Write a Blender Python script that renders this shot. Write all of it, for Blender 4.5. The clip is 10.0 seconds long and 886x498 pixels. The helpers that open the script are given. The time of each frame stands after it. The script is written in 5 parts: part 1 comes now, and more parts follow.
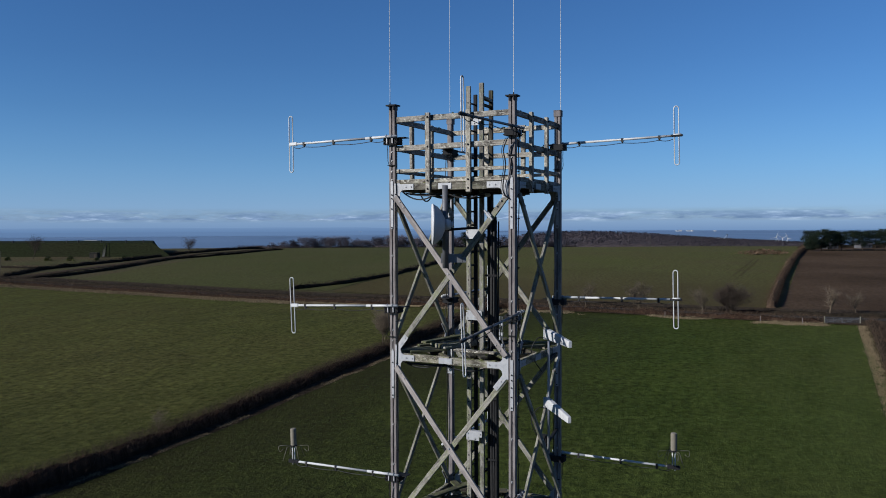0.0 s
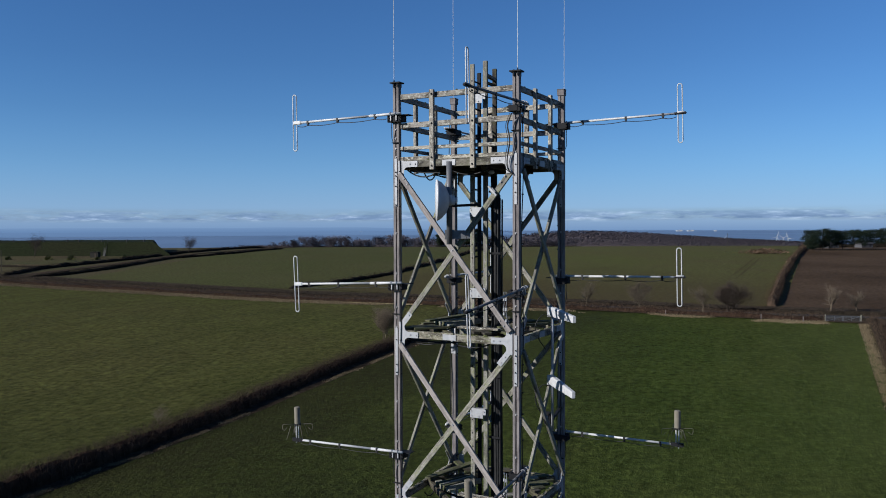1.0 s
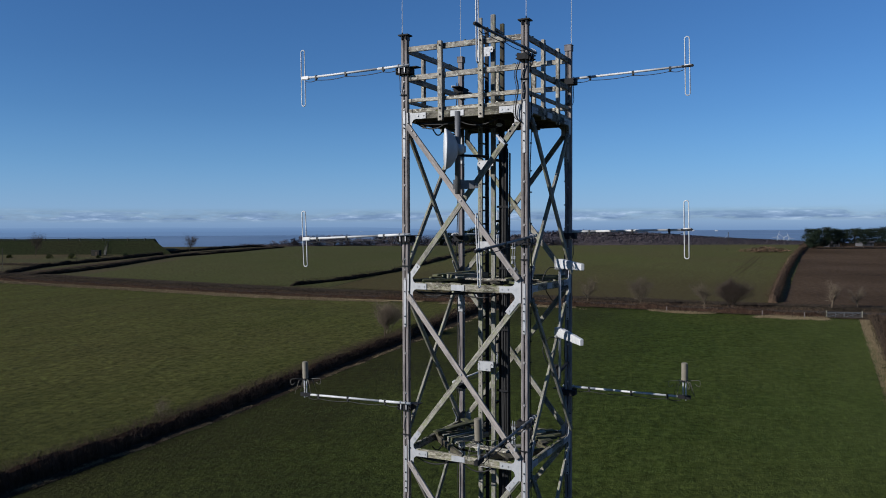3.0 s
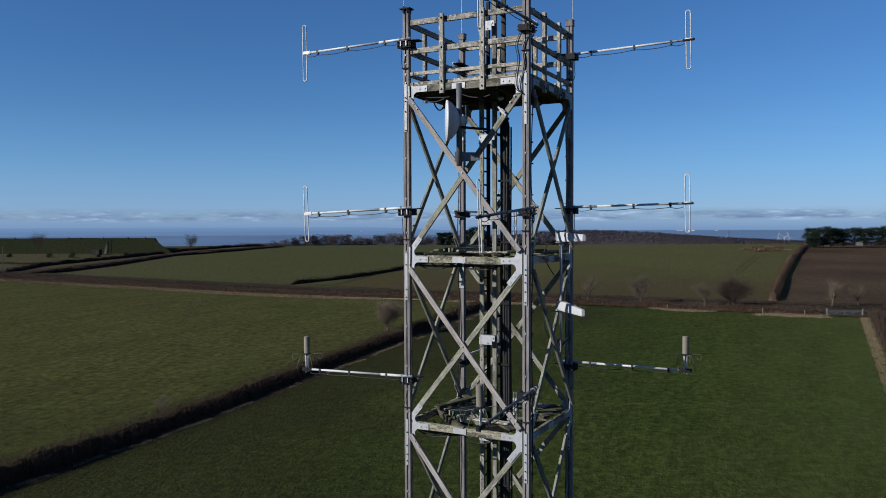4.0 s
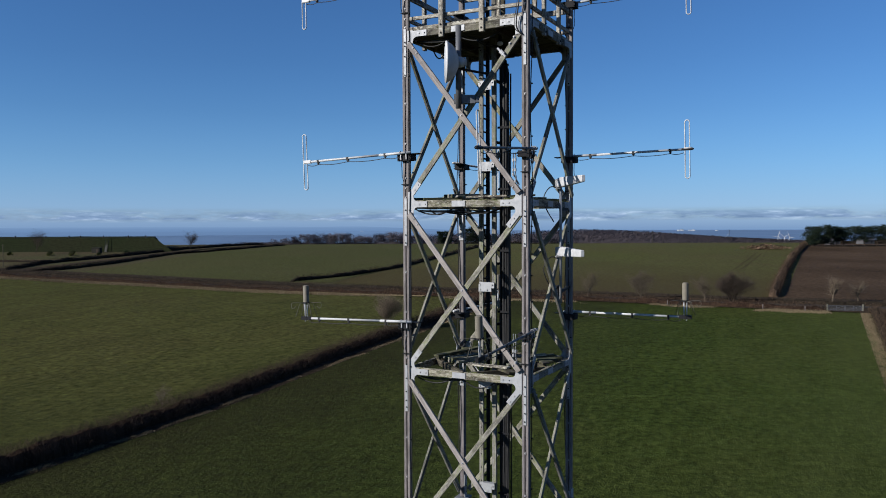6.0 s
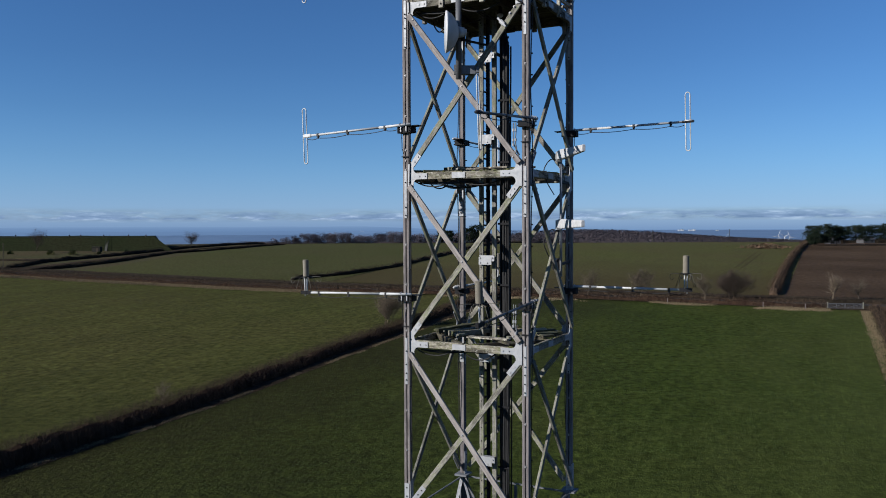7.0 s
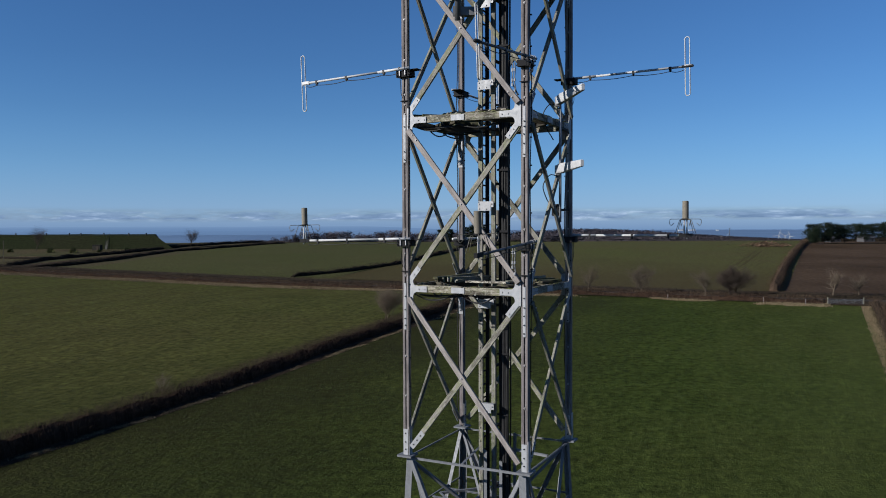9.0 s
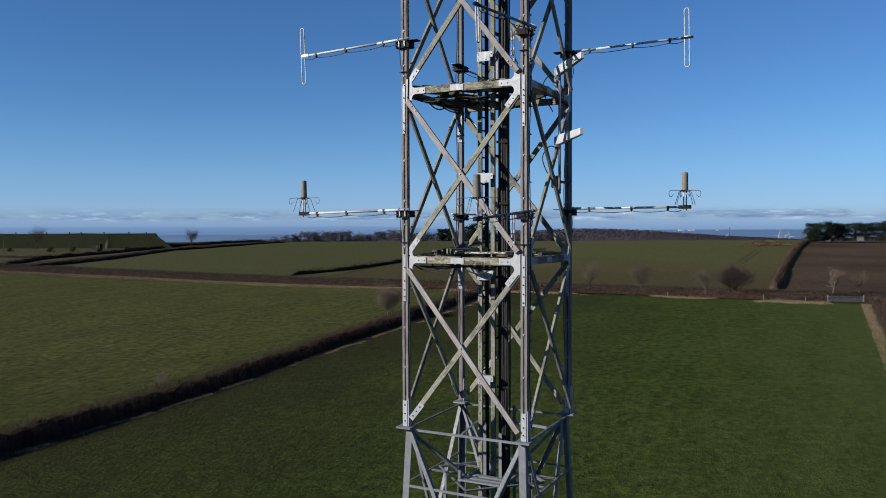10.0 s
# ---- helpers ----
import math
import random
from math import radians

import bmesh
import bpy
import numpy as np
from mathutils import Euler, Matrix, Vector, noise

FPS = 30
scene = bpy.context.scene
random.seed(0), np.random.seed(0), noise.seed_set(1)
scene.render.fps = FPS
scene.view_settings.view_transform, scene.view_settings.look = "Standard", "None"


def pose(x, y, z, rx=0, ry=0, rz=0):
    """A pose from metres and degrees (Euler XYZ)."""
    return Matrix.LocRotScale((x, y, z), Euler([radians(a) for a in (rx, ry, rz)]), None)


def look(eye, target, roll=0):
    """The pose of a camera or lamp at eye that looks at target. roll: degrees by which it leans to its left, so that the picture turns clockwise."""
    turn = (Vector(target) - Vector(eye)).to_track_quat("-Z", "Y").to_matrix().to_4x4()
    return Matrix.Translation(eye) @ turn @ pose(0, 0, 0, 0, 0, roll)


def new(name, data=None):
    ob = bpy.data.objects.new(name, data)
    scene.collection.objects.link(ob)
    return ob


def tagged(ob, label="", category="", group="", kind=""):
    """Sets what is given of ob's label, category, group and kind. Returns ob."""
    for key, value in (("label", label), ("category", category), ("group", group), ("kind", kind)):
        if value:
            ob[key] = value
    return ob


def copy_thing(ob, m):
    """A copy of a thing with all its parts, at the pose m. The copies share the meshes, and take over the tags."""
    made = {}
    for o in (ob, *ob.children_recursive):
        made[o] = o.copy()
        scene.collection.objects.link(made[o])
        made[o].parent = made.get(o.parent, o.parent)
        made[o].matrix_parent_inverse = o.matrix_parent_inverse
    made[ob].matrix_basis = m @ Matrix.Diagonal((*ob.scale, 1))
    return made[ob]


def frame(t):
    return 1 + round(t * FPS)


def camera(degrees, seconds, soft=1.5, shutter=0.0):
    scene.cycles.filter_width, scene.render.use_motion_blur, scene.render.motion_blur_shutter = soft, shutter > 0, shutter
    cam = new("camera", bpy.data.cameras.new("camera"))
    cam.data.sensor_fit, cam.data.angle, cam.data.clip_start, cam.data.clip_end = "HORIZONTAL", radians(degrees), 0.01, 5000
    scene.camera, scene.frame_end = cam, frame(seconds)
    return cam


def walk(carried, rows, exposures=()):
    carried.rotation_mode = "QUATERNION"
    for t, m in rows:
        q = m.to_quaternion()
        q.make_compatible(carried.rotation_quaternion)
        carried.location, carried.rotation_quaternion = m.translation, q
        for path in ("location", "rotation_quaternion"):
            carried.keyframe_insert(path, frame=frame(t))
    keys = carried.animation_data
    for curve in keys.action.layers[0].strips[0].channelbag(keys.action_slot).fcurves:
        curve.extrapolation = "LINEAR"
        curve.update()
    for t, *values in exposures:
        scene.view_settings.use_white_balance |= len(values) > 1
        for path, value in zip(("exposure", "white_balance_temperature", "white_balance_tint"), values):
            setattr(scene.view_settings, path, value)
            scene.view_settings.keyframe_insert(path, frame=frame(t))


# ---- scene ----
cam = camera(58.5, 10.0, 0.95)
TH = -27.14          # turn of the tower's square plan
EYES = [
    (0, -0.594, -13.220, 22.500, -0.000),
    (0.5, -0.622, -13.233, 22.317, 0.017),
    (1, -0.651, -13.245, 22.135, 0.031),
    (1.5, -0.686, -13.260, 21.953, 0.042),
    (2, -0.717, -13.277, 21.767, 0.051),
    (2.5, -0.750, -13.295, 21.569, 0.059),
    (4, -0.796, -13.349, 20.928, 0.089),
    (4.5, -0.787, -13.360, 20.708, 0.094),
    (5, -0.789, -13.362, 20.490, 0.097),
    (5.5, -0.785, -13.358, 20.267, 0.101),
    (7, -0.782, -13.335, 19.594, 0.123),
    (7.5, -0.770, -13.330, 19.372, 0.130),
    (8, -0.766, -13.328, 19.144, 0.137),
    (8.5, -0.763, -13.327, 18.920, 0.141),
    (9, -0.764, -13.329, 18.697, 0.142),
    (9.5, -0.763, -13.333, 18.464, 0.143),
    (10, -0.755, -13.336, 18.230, 0.143),
]
PITCH, ROLL = -1.676, 0.2
walk(cam, [(t, pose(x, y, z, 90 + PITCH, ROLL, yaw)) for t, x, y, z, yaw in EYES], [(t, ev, kelvin, 10) for t, ev, kelvin in ((0, 0.6, 5470), (0.5, 0.71, 5490), (1, 0.7, 5500), (1.5, 0.58, 5490), (2, 0.58, 5500), (2.5, 0.64, 5520), (4, 0.64, 5530), (4.5, 0.63, 5540), (5, 0.75, 5600), (5.5, 0.77, 5600), (7, 0.71, 5580), (7.5, 0.82, 5600), (8, 0.73, 5580), (9, 0.64, 5570), (10, 0.79, 5640))])

# ---- world and sun ----
SUN_TO = Vector((-0.9135 * math.cos(radians(25)), -0.4067 * math.cos(radians(25)), math.sin(radians(25))))
world = bpy.data.worlds.new("sky")
scene.world = world
world.use_nodes = True
wn = world.node_tree.nodes
sky = wn.new("ShaderNodeTexSky")
sky.sky_type, sky.sun_disc = "NISHITA", False
sky.sun_elevation, sky.sun_rotation = radians(25), math.atan2(-0.9135, -0.4067)
sky.altitude, sky.air_density, sky.dust_density, sky.ozone_density = 100, 1.0, 0.0, 8.0
wn["Background"].inputs["Strength"].default_value = 0.05
world.node_tree.links.new(sky.outputs[0], wn["Background"].inputs["Color"])
sun = new("sun", bpy.data.lights.new("sun", "SUN"))
sun.data.energy, sun.data.angle, sun.data.color = 5.0, radians(0.53), (1.0, 0.87, 0.70)
sun.matrix_world = look(SUN_TO * 60, (0, 0, 0))


# ---- materials ----
def material(name, rough=0.7, metal=0.0, spec=0.5):
    m = bpy.data.materials.new(name)
    m.use_nodes = True
    b = m.node_tree.nodes["Principled BSDF"]
    b.inputs["Roughness"].default_value, b.inputs["Metallic"].default_value = rough, metal
    b.inputs["Specular IOR Level"].default_value = spec
    return m, m.node_tree, b


def ramp(tree, source, stops):
    r = tree.nodes.new("ShaderNodeValToRGB")
    r.color_ramp.elements[0].position, r.color_ramp.elements[0].color = stops[0][0], (*stops[0][1], 1)
    r.color_ramp.elements[1].position, r.color_ramp.elements[1].color = stops[-1][0], (*stops[-1][1], 1)
    for p, c in stops[1:-1]:
        r.color_ramp.elements.new(p).color = (*c, 1)
    tree.links.new(source, r.inputs[0])
    return r.outputs[0]


def coords(tree, which="Object", scale=(1, 1, 1), vary=False):
    """Texture coordinates, scaled, and shifted from object to object if they vary."""
    tc = tree.nodes.new("ShaderNodeTexCoord")
    mp = tree.nodes.new("ShaderNodeMapping")
    mp.inputs["Scale"].default_value = scale
    tree.links.new(tc.outputs[which], mp.inputs["Vector"])
    if vary:
        info = tree.nodes.new("ShaderNodeObjectInfo")
        mul = tree.nodes.new("ShaderNodeMath")
        mul.operation = "MULTIPLY"
        mul.inputs[1].default_value = 37.0
        tree.links.new(info.outputs["Random"], mul.inputs[0])
        tree.links.new(mul.outputs[0], mp.inputs["Location"])
    return mp.outputs[0]


def noise_of(tree, vec, scale, detail=4, rough=0.6):
    n = tree.nodes.new("ShaderNodeTexNoise")
    n.inputs["Scale"].default_value, n.inputs["Detail"].default_value, n.inputs["Roughness"].default_value = scale, detail, rough
    tree.links.new(vec, n.inputs["Vector"])
    return n.outputs["Fac"]


def mixed(tree, fac, a, b, blend="MIX"):
    m = tree.nodes.new("ShaderNodeMix")
    m.data_type, m.blend_type = "RGBA", blend
    for key, v in ((0, fac), (6, a), (7, b)):
        if isinstance(v, (int, float)):
            m.inputs[key].default_value = v
        elif isinstance(v, tuple):
            m.inputs[key].default_value = (*v, 1)
        else:
            tree.links.new(v, m.inputs[key])
    return m.outputs[2]


def math_node(tree, op, a, b, clamp=False):
    m = tree.nodes.new("ShaderNodeMath")
    m.operation, m.use_clamp = op, clamp
    for k, v in ((0, a), (1, b)):
        if isinstance(v, (int, float)):
            m.inputs[k].default_value = v
        else:
            tree.links.new(v, m.inputs[k])
    return m.outputs[0]


def bump(tree, b, height, strength, distance):
    n = tree.nodes.new("ShaderNodeBump")
    n.inputs["Strength"].default_value, n.inputs["Distance"].default_value = strength, distance
    tree.links.new(height, n.inputs["Height"])
    tree.links.new(n.outputs[0], b.inputs["Normal"])


def timber(name, pale, dark, lichen, amount, stain=0.6, crust=0.0):
    """Weathered timber, grain along local z, with dark stains and lichen in patches."""
    m, t, b = material(name, 0.85, 0, 0.25)
    grain = noise_of(t, coords(t, scale=(70, 70, 2.2), vary=True), 1.0, 5, 0.65)
    blot = noise_of(t, coords(t, scale=(7, 7, 2.4), vary=True), 1.0, 6, 0.7)
    moss = noise_of(t, coords(t, scale=(16, 16, 7), vary=True), 1.0, 6, 0.78)
    speck = noise_of(t, coords(t, scale=(60, 60, 42), vary=True), 1.0, 3, 0.7)
    info = t.nodes.new("ShaderNodeObjectInfo")
    c = mixed(t, ramp(t, grain, [(0.32, (0, 0, 0)), (0.6, (1, 1, 1))]), dark, pale)
    c = mixed(t, ramp(t, moss, [(0.6 - amount, (0, 0, 0)), (0.7 - amount, (0.9, 0.9, 0.9))]), c, lichen)
    c = mixed(t, ramp(t, blot, [(0.48, (0, 0, 0)), (0.6, (stain,) * 3)]), c, tuple(0.35 * v for v in dark))
    c = mixed(t, ramp(t, speck, [(0.6, (0, 0, 0)), (0.68, (stain,) * 3)]), c, tuple(0.45 * v for v in dark))
    if crust:
        scab = noise_of(t, coords(t, scale=(34, 34, 20), vary=True), 1.0, 5, 0.72)
        c = mixed(t, ramp(t, scab, [(0.53, (0, 0, 0)), (0.61, (crust,) * 3)]), c, (0.43, 0.43, 0.38))
    c = mixed(t, 1.0, c, ramp(t, info.outputs["Random"], [(0.0, (0.82, 0.82, 0.84)), (1.0, (1.14, 1.12, 1.08))]), "MULTIPLY")
    t.links.new(c, b.inputs["Base Color"])
    bump(t, b, math_node(t, "ADD", grain, math_node(t, "MULTIPLY", moss, 1.2)), 0.6, 0.005)
    return m


def metal_paint(name, base, worn, rough, metal, scale=14.0, spec=0.5):
    m, t, b = material(name, rough, metal, spec)
    n = noise_of(t, coords(t, scale=(1, 1, 1), vary=True), scale, 6, 0.7)
    s = noise_of(t, coords(t, scale=(1, 1, 0.3), vary=True), 3.0, 4, 0.6)
    c = mixed(t, ramp(t, n, [(0.35, (0, 0, 0)), (0.7, (1, 1, 1))]), base, worn)
    c = mixed(t, ramp(t, s, [(0.45, (0, 0, 0)), (0.8, (0.6, 0.6, 0.6))]), c, tuple(0.55 * v for v in worn))
    t.links.new(c, b.inputs["Base Color"])
    t.links.new(ramp(t, n, [(0.3, (rough - 0.1,) * 3), (0.7, (min(1, rough + 0.15),) * 3)]), b.inputs["Roughness"])
    bump(t, b, n, 0.15, 0.002)
    return m


WOOD = timber("weathered_leg_timber", (0.1820, 0.1690, 0.1680), (0.0930, 0.0840, 0.0835), (0.1330, 0.1341, 0.1233), -0.03, 0.45)
WOOD_CLEAN = timber("pale_brace_timber", (0.2544, 0.237, 0.2276), (0.1667, 0.1503, 0.1412), (0.1754, 0.1789, 0.13), -0.02, 0.4)
WOOD_BRACE = timber("mossy_brace_timber", (0.2051, 0.1997, 0.1814), (0.1048, 0.0985, 0.0882), (0.1367, 0.1486, 0.0833), 0.12, 0.7, 0.18)
WOOD_RAIL = timber("lichened_rail_timber", (0.2900, 0.2730, 0.2380), (0.1200, 0.1060, 0.0880), (0.2600, 0.2600, 0.2100), 0.08, 0.97, 0.75)
# dark boards; shade beneath the platforms is put into this tone as well
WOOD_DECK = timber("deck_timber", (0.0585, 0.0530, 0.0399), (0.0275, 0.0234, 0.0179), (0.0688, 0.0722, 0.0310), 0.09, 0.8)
WOOD_BEAM = timber("mossy_beam_timber", (0.2450, 0.2280, 0.1850), (0.0950, 0.0850, 0.0600), (0.1150, 0.1220, 0.0600), 0.1, 0.95, 0.4)
WOOD_FASCIA = timber("dark_fascia_timber", (0.1500, 0.1400, 0.1130), (0.0700, 0.0620, 0.0470), (0.1000, 0.1040, 0.0640), 0.1, 0.9, 0.25)
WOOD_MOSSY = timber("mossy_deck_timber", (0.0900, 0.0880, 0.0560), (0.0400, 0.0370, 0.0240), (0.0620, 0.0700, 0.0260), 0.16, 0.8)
GALV = metal_paint("galvanised_plate", (0.2995, 0.3059, 0.3186), (0.2358, 0.2454, 0.2612), 0.6, 0.2)
STEEL = metal_paint("galvanised_section", (0.1380, 0.1450, 0.1570), (0.0940, 0.0990, 0.1100), 0.6, 0.15)
DARK = metal_paint("dark_bracket", (0.0075, 0.0080, 0.0095), (0.0150, 0.0150, 0.0170), 0.7, 0.1, spec=0.15)
ALU = metal_paint("aluminium_tube", (0.4094, 0.4167, 0.424), (0.329, 0.3363, 0.3436), 0.6, 0.1)
BOLT = metal_paint("zinc_bolt", (0.33, 0.33, 0.34), (0.22, 0.22, 0.23), 0.5, 0.2)
WHITE = metal_paint("white_radome", (0.4586, 0.4659, 0.4733), (0.392, 0.3994, 0.4068), 0.5, 0, 9.0)
HORN_WHITE = metal_paint("weathered_white_cover", (0.4000, 0.4060, 0.4150), (0.2900, 0.2960, 0.3060), 0.55, 0, 12.0)
BLACK = metal_paint("black_cable", (0.0085, 0.0085, 0.0095), (0.0170, 0.0170, 0.0170), 0.55, 0, 8.0, 0.25)
DRUM = metal_paint("faded_drum", (0.1550, 0.1400, 0.1080), (0.1100, 0.1000, 0.0780), 0.7, 0, 10.0)
ROD = metal_paint("weathered_rod", (0.0900, 0.0850, 0.0680), (0.0650, 0.0600, 0.0480), 0.6, 0.1)
GREYPOLE = metal_paint("grey_pole", (0.1073, 0.1107, 0.1207), (0.0805, 0.0839, 0.0906), 0.5, 0.3)


def field_material(name, lush, dull, soil, patch=0.35, row=0.0, rowdir=0.0, relief=0.12, foot=None, edge=None):
    m, t, b = material(name, 0.95, 0, 0.02)
    big = noise_of(t, coords(t, scale=(1, 1, 0)), 0.022, 5, 0.6)
    lay = t.nodes.new("ShaderNodeMapping")
    lay.vector_type = "TEXTURE"
    lay.inputs["Rotation"].default_value, lay.inputs["Scale"].default_value = (0, 0, rowdir), (1.0, 3.6, 1.0)
    t.links.new(t.nodes.new("ShaderNodeTexCoord").outputs["Object"], lay.inputs["Vector"])
    streak = noise_of(t, lay.outputs[0], 1.5, 3, 0.6)
    swathe = noise_of(t, lay.outputs[0], 0.22, 4, 0.6)
    mid = noise_of(t, coords(t, scale=(1, 1, 0)), 0.35, 5, 0.65)
    tuft = noise_of(t, coords(t, scale=(1, 1, 0)), 2.6, 2, 0.6)
    fine = noise_of(t, coords(t, scale=(1, 1, 0)), 7.0, 4, 0.7)
    c = mixed(t, ramp(t, big, [(0.36, (0, 0, 0)), (0.64, (1, 1, 1))]), lush, dull)
    c = mixed(t, ramp(t, mid, [(0.52, (0, 0, 0)), (0.8, (patch,) * 3)]), c, soil)
    # light tuft tops and dark hollows painted into the colour
    shade = ramp(t, tuft, [(0.3, (0.76, 0.77, 0.76)), (0.5, (0.97, 0.97, 0.97)), (0.72, (1.22, 1.2, 1.14))])
    c = mixed(t, 1.0, c, shade, "MULTIPLY")
    # light and dark of small swells painted in, without any relief
    hummock_shade = noise_of(t, coords(t, scale=(1, 1, 0)), 1.0, 2, 0.6)
    c = mixed(t, 1.0, c, ramp(t, hummock_shade, [(0.33, (0.6, 0.6, 0.6)), (0.66, (1.34, 1.34, 1.28))]), "MULTIPLY")
    c = mixed(t, 1.0, c, ramp(t, streak, [(0.34, (1 - row,) * 3), (0.64, (1 + row,) * 3)]), "MULTIPLY")
    c = mixed(t, 1.0, c, ramp(t, swathe, [(0.36, (1 - 0.6 * row,) * 3), (0.62, (1 + 0.6 * row, 1 + 0.6 * row, 1 + 0.4 * row))]), "MULTIPLY")
    # foot: blends one end to soil; PASTURE uses it as painted shading
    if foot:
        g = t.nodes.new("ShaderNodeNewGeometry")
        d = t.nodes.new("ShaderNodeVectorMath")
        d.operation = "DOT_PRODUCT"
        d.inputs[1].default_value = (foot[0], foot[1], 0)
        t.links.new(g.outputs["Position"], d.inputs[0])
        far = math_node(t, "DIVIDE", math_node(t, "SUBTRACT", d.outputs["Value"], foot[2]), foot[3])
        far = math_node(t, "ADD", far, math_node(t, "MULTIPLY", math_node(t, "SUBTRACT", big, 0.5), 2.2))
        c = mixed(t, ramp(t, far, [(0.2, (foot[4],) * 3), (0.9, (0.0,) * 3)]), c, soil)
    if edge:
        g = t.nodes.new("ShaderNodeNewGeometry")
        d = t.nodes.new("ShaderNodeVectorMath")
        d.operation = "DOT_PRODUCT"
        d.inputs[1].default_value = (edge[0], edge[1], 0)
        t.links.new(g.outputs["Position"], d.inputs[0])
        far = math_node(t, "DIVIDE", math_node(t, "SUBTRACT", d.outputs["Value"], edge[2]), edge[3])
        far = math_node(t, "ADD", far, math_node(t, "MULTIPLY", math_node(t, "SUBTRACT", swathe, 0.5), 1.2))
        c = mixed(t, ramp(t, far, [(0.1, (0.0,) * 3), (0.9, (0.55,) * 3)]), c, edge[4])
    t.links.new(c, b.inputs["Base Color"])
    h = math_node(t, "ADD", math_node(t, "MULTIPLY", tuft, 0.8), math_node(t, "ADD", math_node(t, "MULTIPLY", fine, 0.3), math_node(t, "MULTIPLY", streak, 4.0 * row)))
    bump(t, b, h, 1.0, relief)
    return m


# near end of the pasture is dimmed in its colour, in place of shading
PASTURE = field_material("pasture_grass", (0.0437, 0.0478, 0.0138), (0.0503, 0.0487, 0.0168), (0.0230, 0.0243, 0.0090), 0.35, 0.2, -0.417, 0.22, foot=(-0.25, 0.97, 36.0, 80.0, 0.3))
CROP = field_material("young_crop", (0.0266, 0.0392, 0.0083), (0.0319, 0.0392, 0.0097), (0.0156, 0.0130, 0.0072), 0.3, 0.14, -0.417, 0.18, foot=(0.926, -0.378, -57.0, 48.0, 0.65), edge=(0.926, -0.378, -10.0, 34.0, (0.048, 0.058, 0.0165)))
FAR_FIELD = field_material("far_field_grass", (0.0454, 0.05, 0.0181), (0.0507, 0.0507, 0.0212), (0.0473, 0.039, 0.0177), 0.4, 0.06, -0.417)
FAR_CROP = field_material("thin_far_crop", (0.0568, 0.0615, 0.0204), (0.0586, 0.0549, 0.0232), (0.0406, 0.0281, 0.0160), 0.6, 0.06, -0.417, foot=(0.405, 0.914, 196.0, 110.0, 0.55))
FAR_TRACK = field_material("wheel_rut", (0.0460, 0.0444, 0.0176), (0.0494, 0.0444, 0.0198), (0.0391, 0.0336, 0.0165), 0.5)
PLOUGH = field_material("ploughed_soil", (0.0351, 0.0239, 0.0154), (0.0611, 0.0427, 0.0290), (0.0299, 0.0213, 0.0146), 0.5, 0.12, -1.2)
BANK = field_material("bank_grass", (0.0124, 0.017, 0.0073), (0.0158, 0.0178, 0.009), (0.0124, 0.0123, 0.0085), 0.5)
ROUGH = field_material("rough_land", (0.047, 0.0483, 0.0228), (0.057, 0.047, 0.0268), (0.0335, 0.0302, 0.0168), 0.5)
MUD = field_material("muddy_verge", (0.0282, 0.0225, 0.0159), (0.0402, 0.0300, 0.0203), (0.0684, 0.0563, 0.0398), 0.7)
STRAW = field_material("dead_grass", (0.2391, 0.1942, 0.1152), (0.1748, 0.1354, 0.0754), (0.1103, 0.0903, 0.0443), 0.5)
ASPHALT = field_material("lane_asphalt", (0.0335, 0.0335, 0.0349), (0.0402, 0.0389, 0.0369), (0.0537, 0.047, 0.0369), 0.4)


def scatter_material(name, a, b_, c_):
    """A different tone from island to island."""
    m, t, b = material(name, 0.9, 0, 0.1)
    g = t.nodes.new("ShaderNodeNewGeometry")
    t.links.new(ramp(t, g.outputs["Random Per Island"], [(0.0, a), (0.55, b_), (1.0, c_)]), b.inputs["Base Color"])
    return m


TWIG = scatter_material("hawthorn_twigs", (0.0221, 0.015, 0.0103), (0.0443, 0.0292, 0.0194), (0.0888, 0.0643, 0.0432))
TWIG_NEAR = scatter_material("dark_hawthorn_twigs", (0.0174, 0.0118, 0.0086), (0.0313, 0.0213, 0.0151), (0.0696, 0.0504, 0.0367))
TWIG_MID = scatter_material("dark_twigs", (0.0141, 0.0109, 0.0084), (0.0239, 0.0184, 0.0141), (0.0423, 0.0325, 0.0247))
# far ridge and woodland twigs: blue of the haze mixed into their colours
TWIG_FAR = scatter_material("hazed_far_twigs", (0.0437, 0.0408, 0.0513), (0.0506, 0.0468, 0.0580), (0.0609, 0.0564, 0.0675))
TWIG_WOOD = scatter_material("hazed_woodland_twigs", (0.0360, 0.0315, 0.0375), (0.0490, 0.0425, 0.0485), (0.0680, 0.0585, 0.0635))
CORE_BROWN = field_material("thorn_hedge_heart", (0.0430, 0.0300, 0.0220), (0.0560, 0.0390, 0.0280), (0.0700, 0.0500, 0.0360), 0.6)
CORE_RUSSET = field_material("lane_hedge_heart", (0.0273, 0.0174, 0.0127), (0.0364, 0.0228, 0.0165), (0.0468, 0.0312, 0.0220), 0.6)
CORE = field_material("hedge_heart", (0.0152, 0.0127, 0.01), (0.0205, 0.017, 0.013), (0.0304, 0.0255, 0.0193), 0.6)
BARK = scatter_material("pale_bark", (0.0559, 0.043, 0.031), (0.086, 0.0688, 0.0499), (0.129, 0.1075, 0.0774))
# mauve cast here is distance haze put into the woodland's colour
WOODLAND = field_material("hazed_bare_woodland", (0.046, 0.038, 0.042), (0.056, 0.047, 0.05), (0.036, 0.031, 0.035), 0.6)
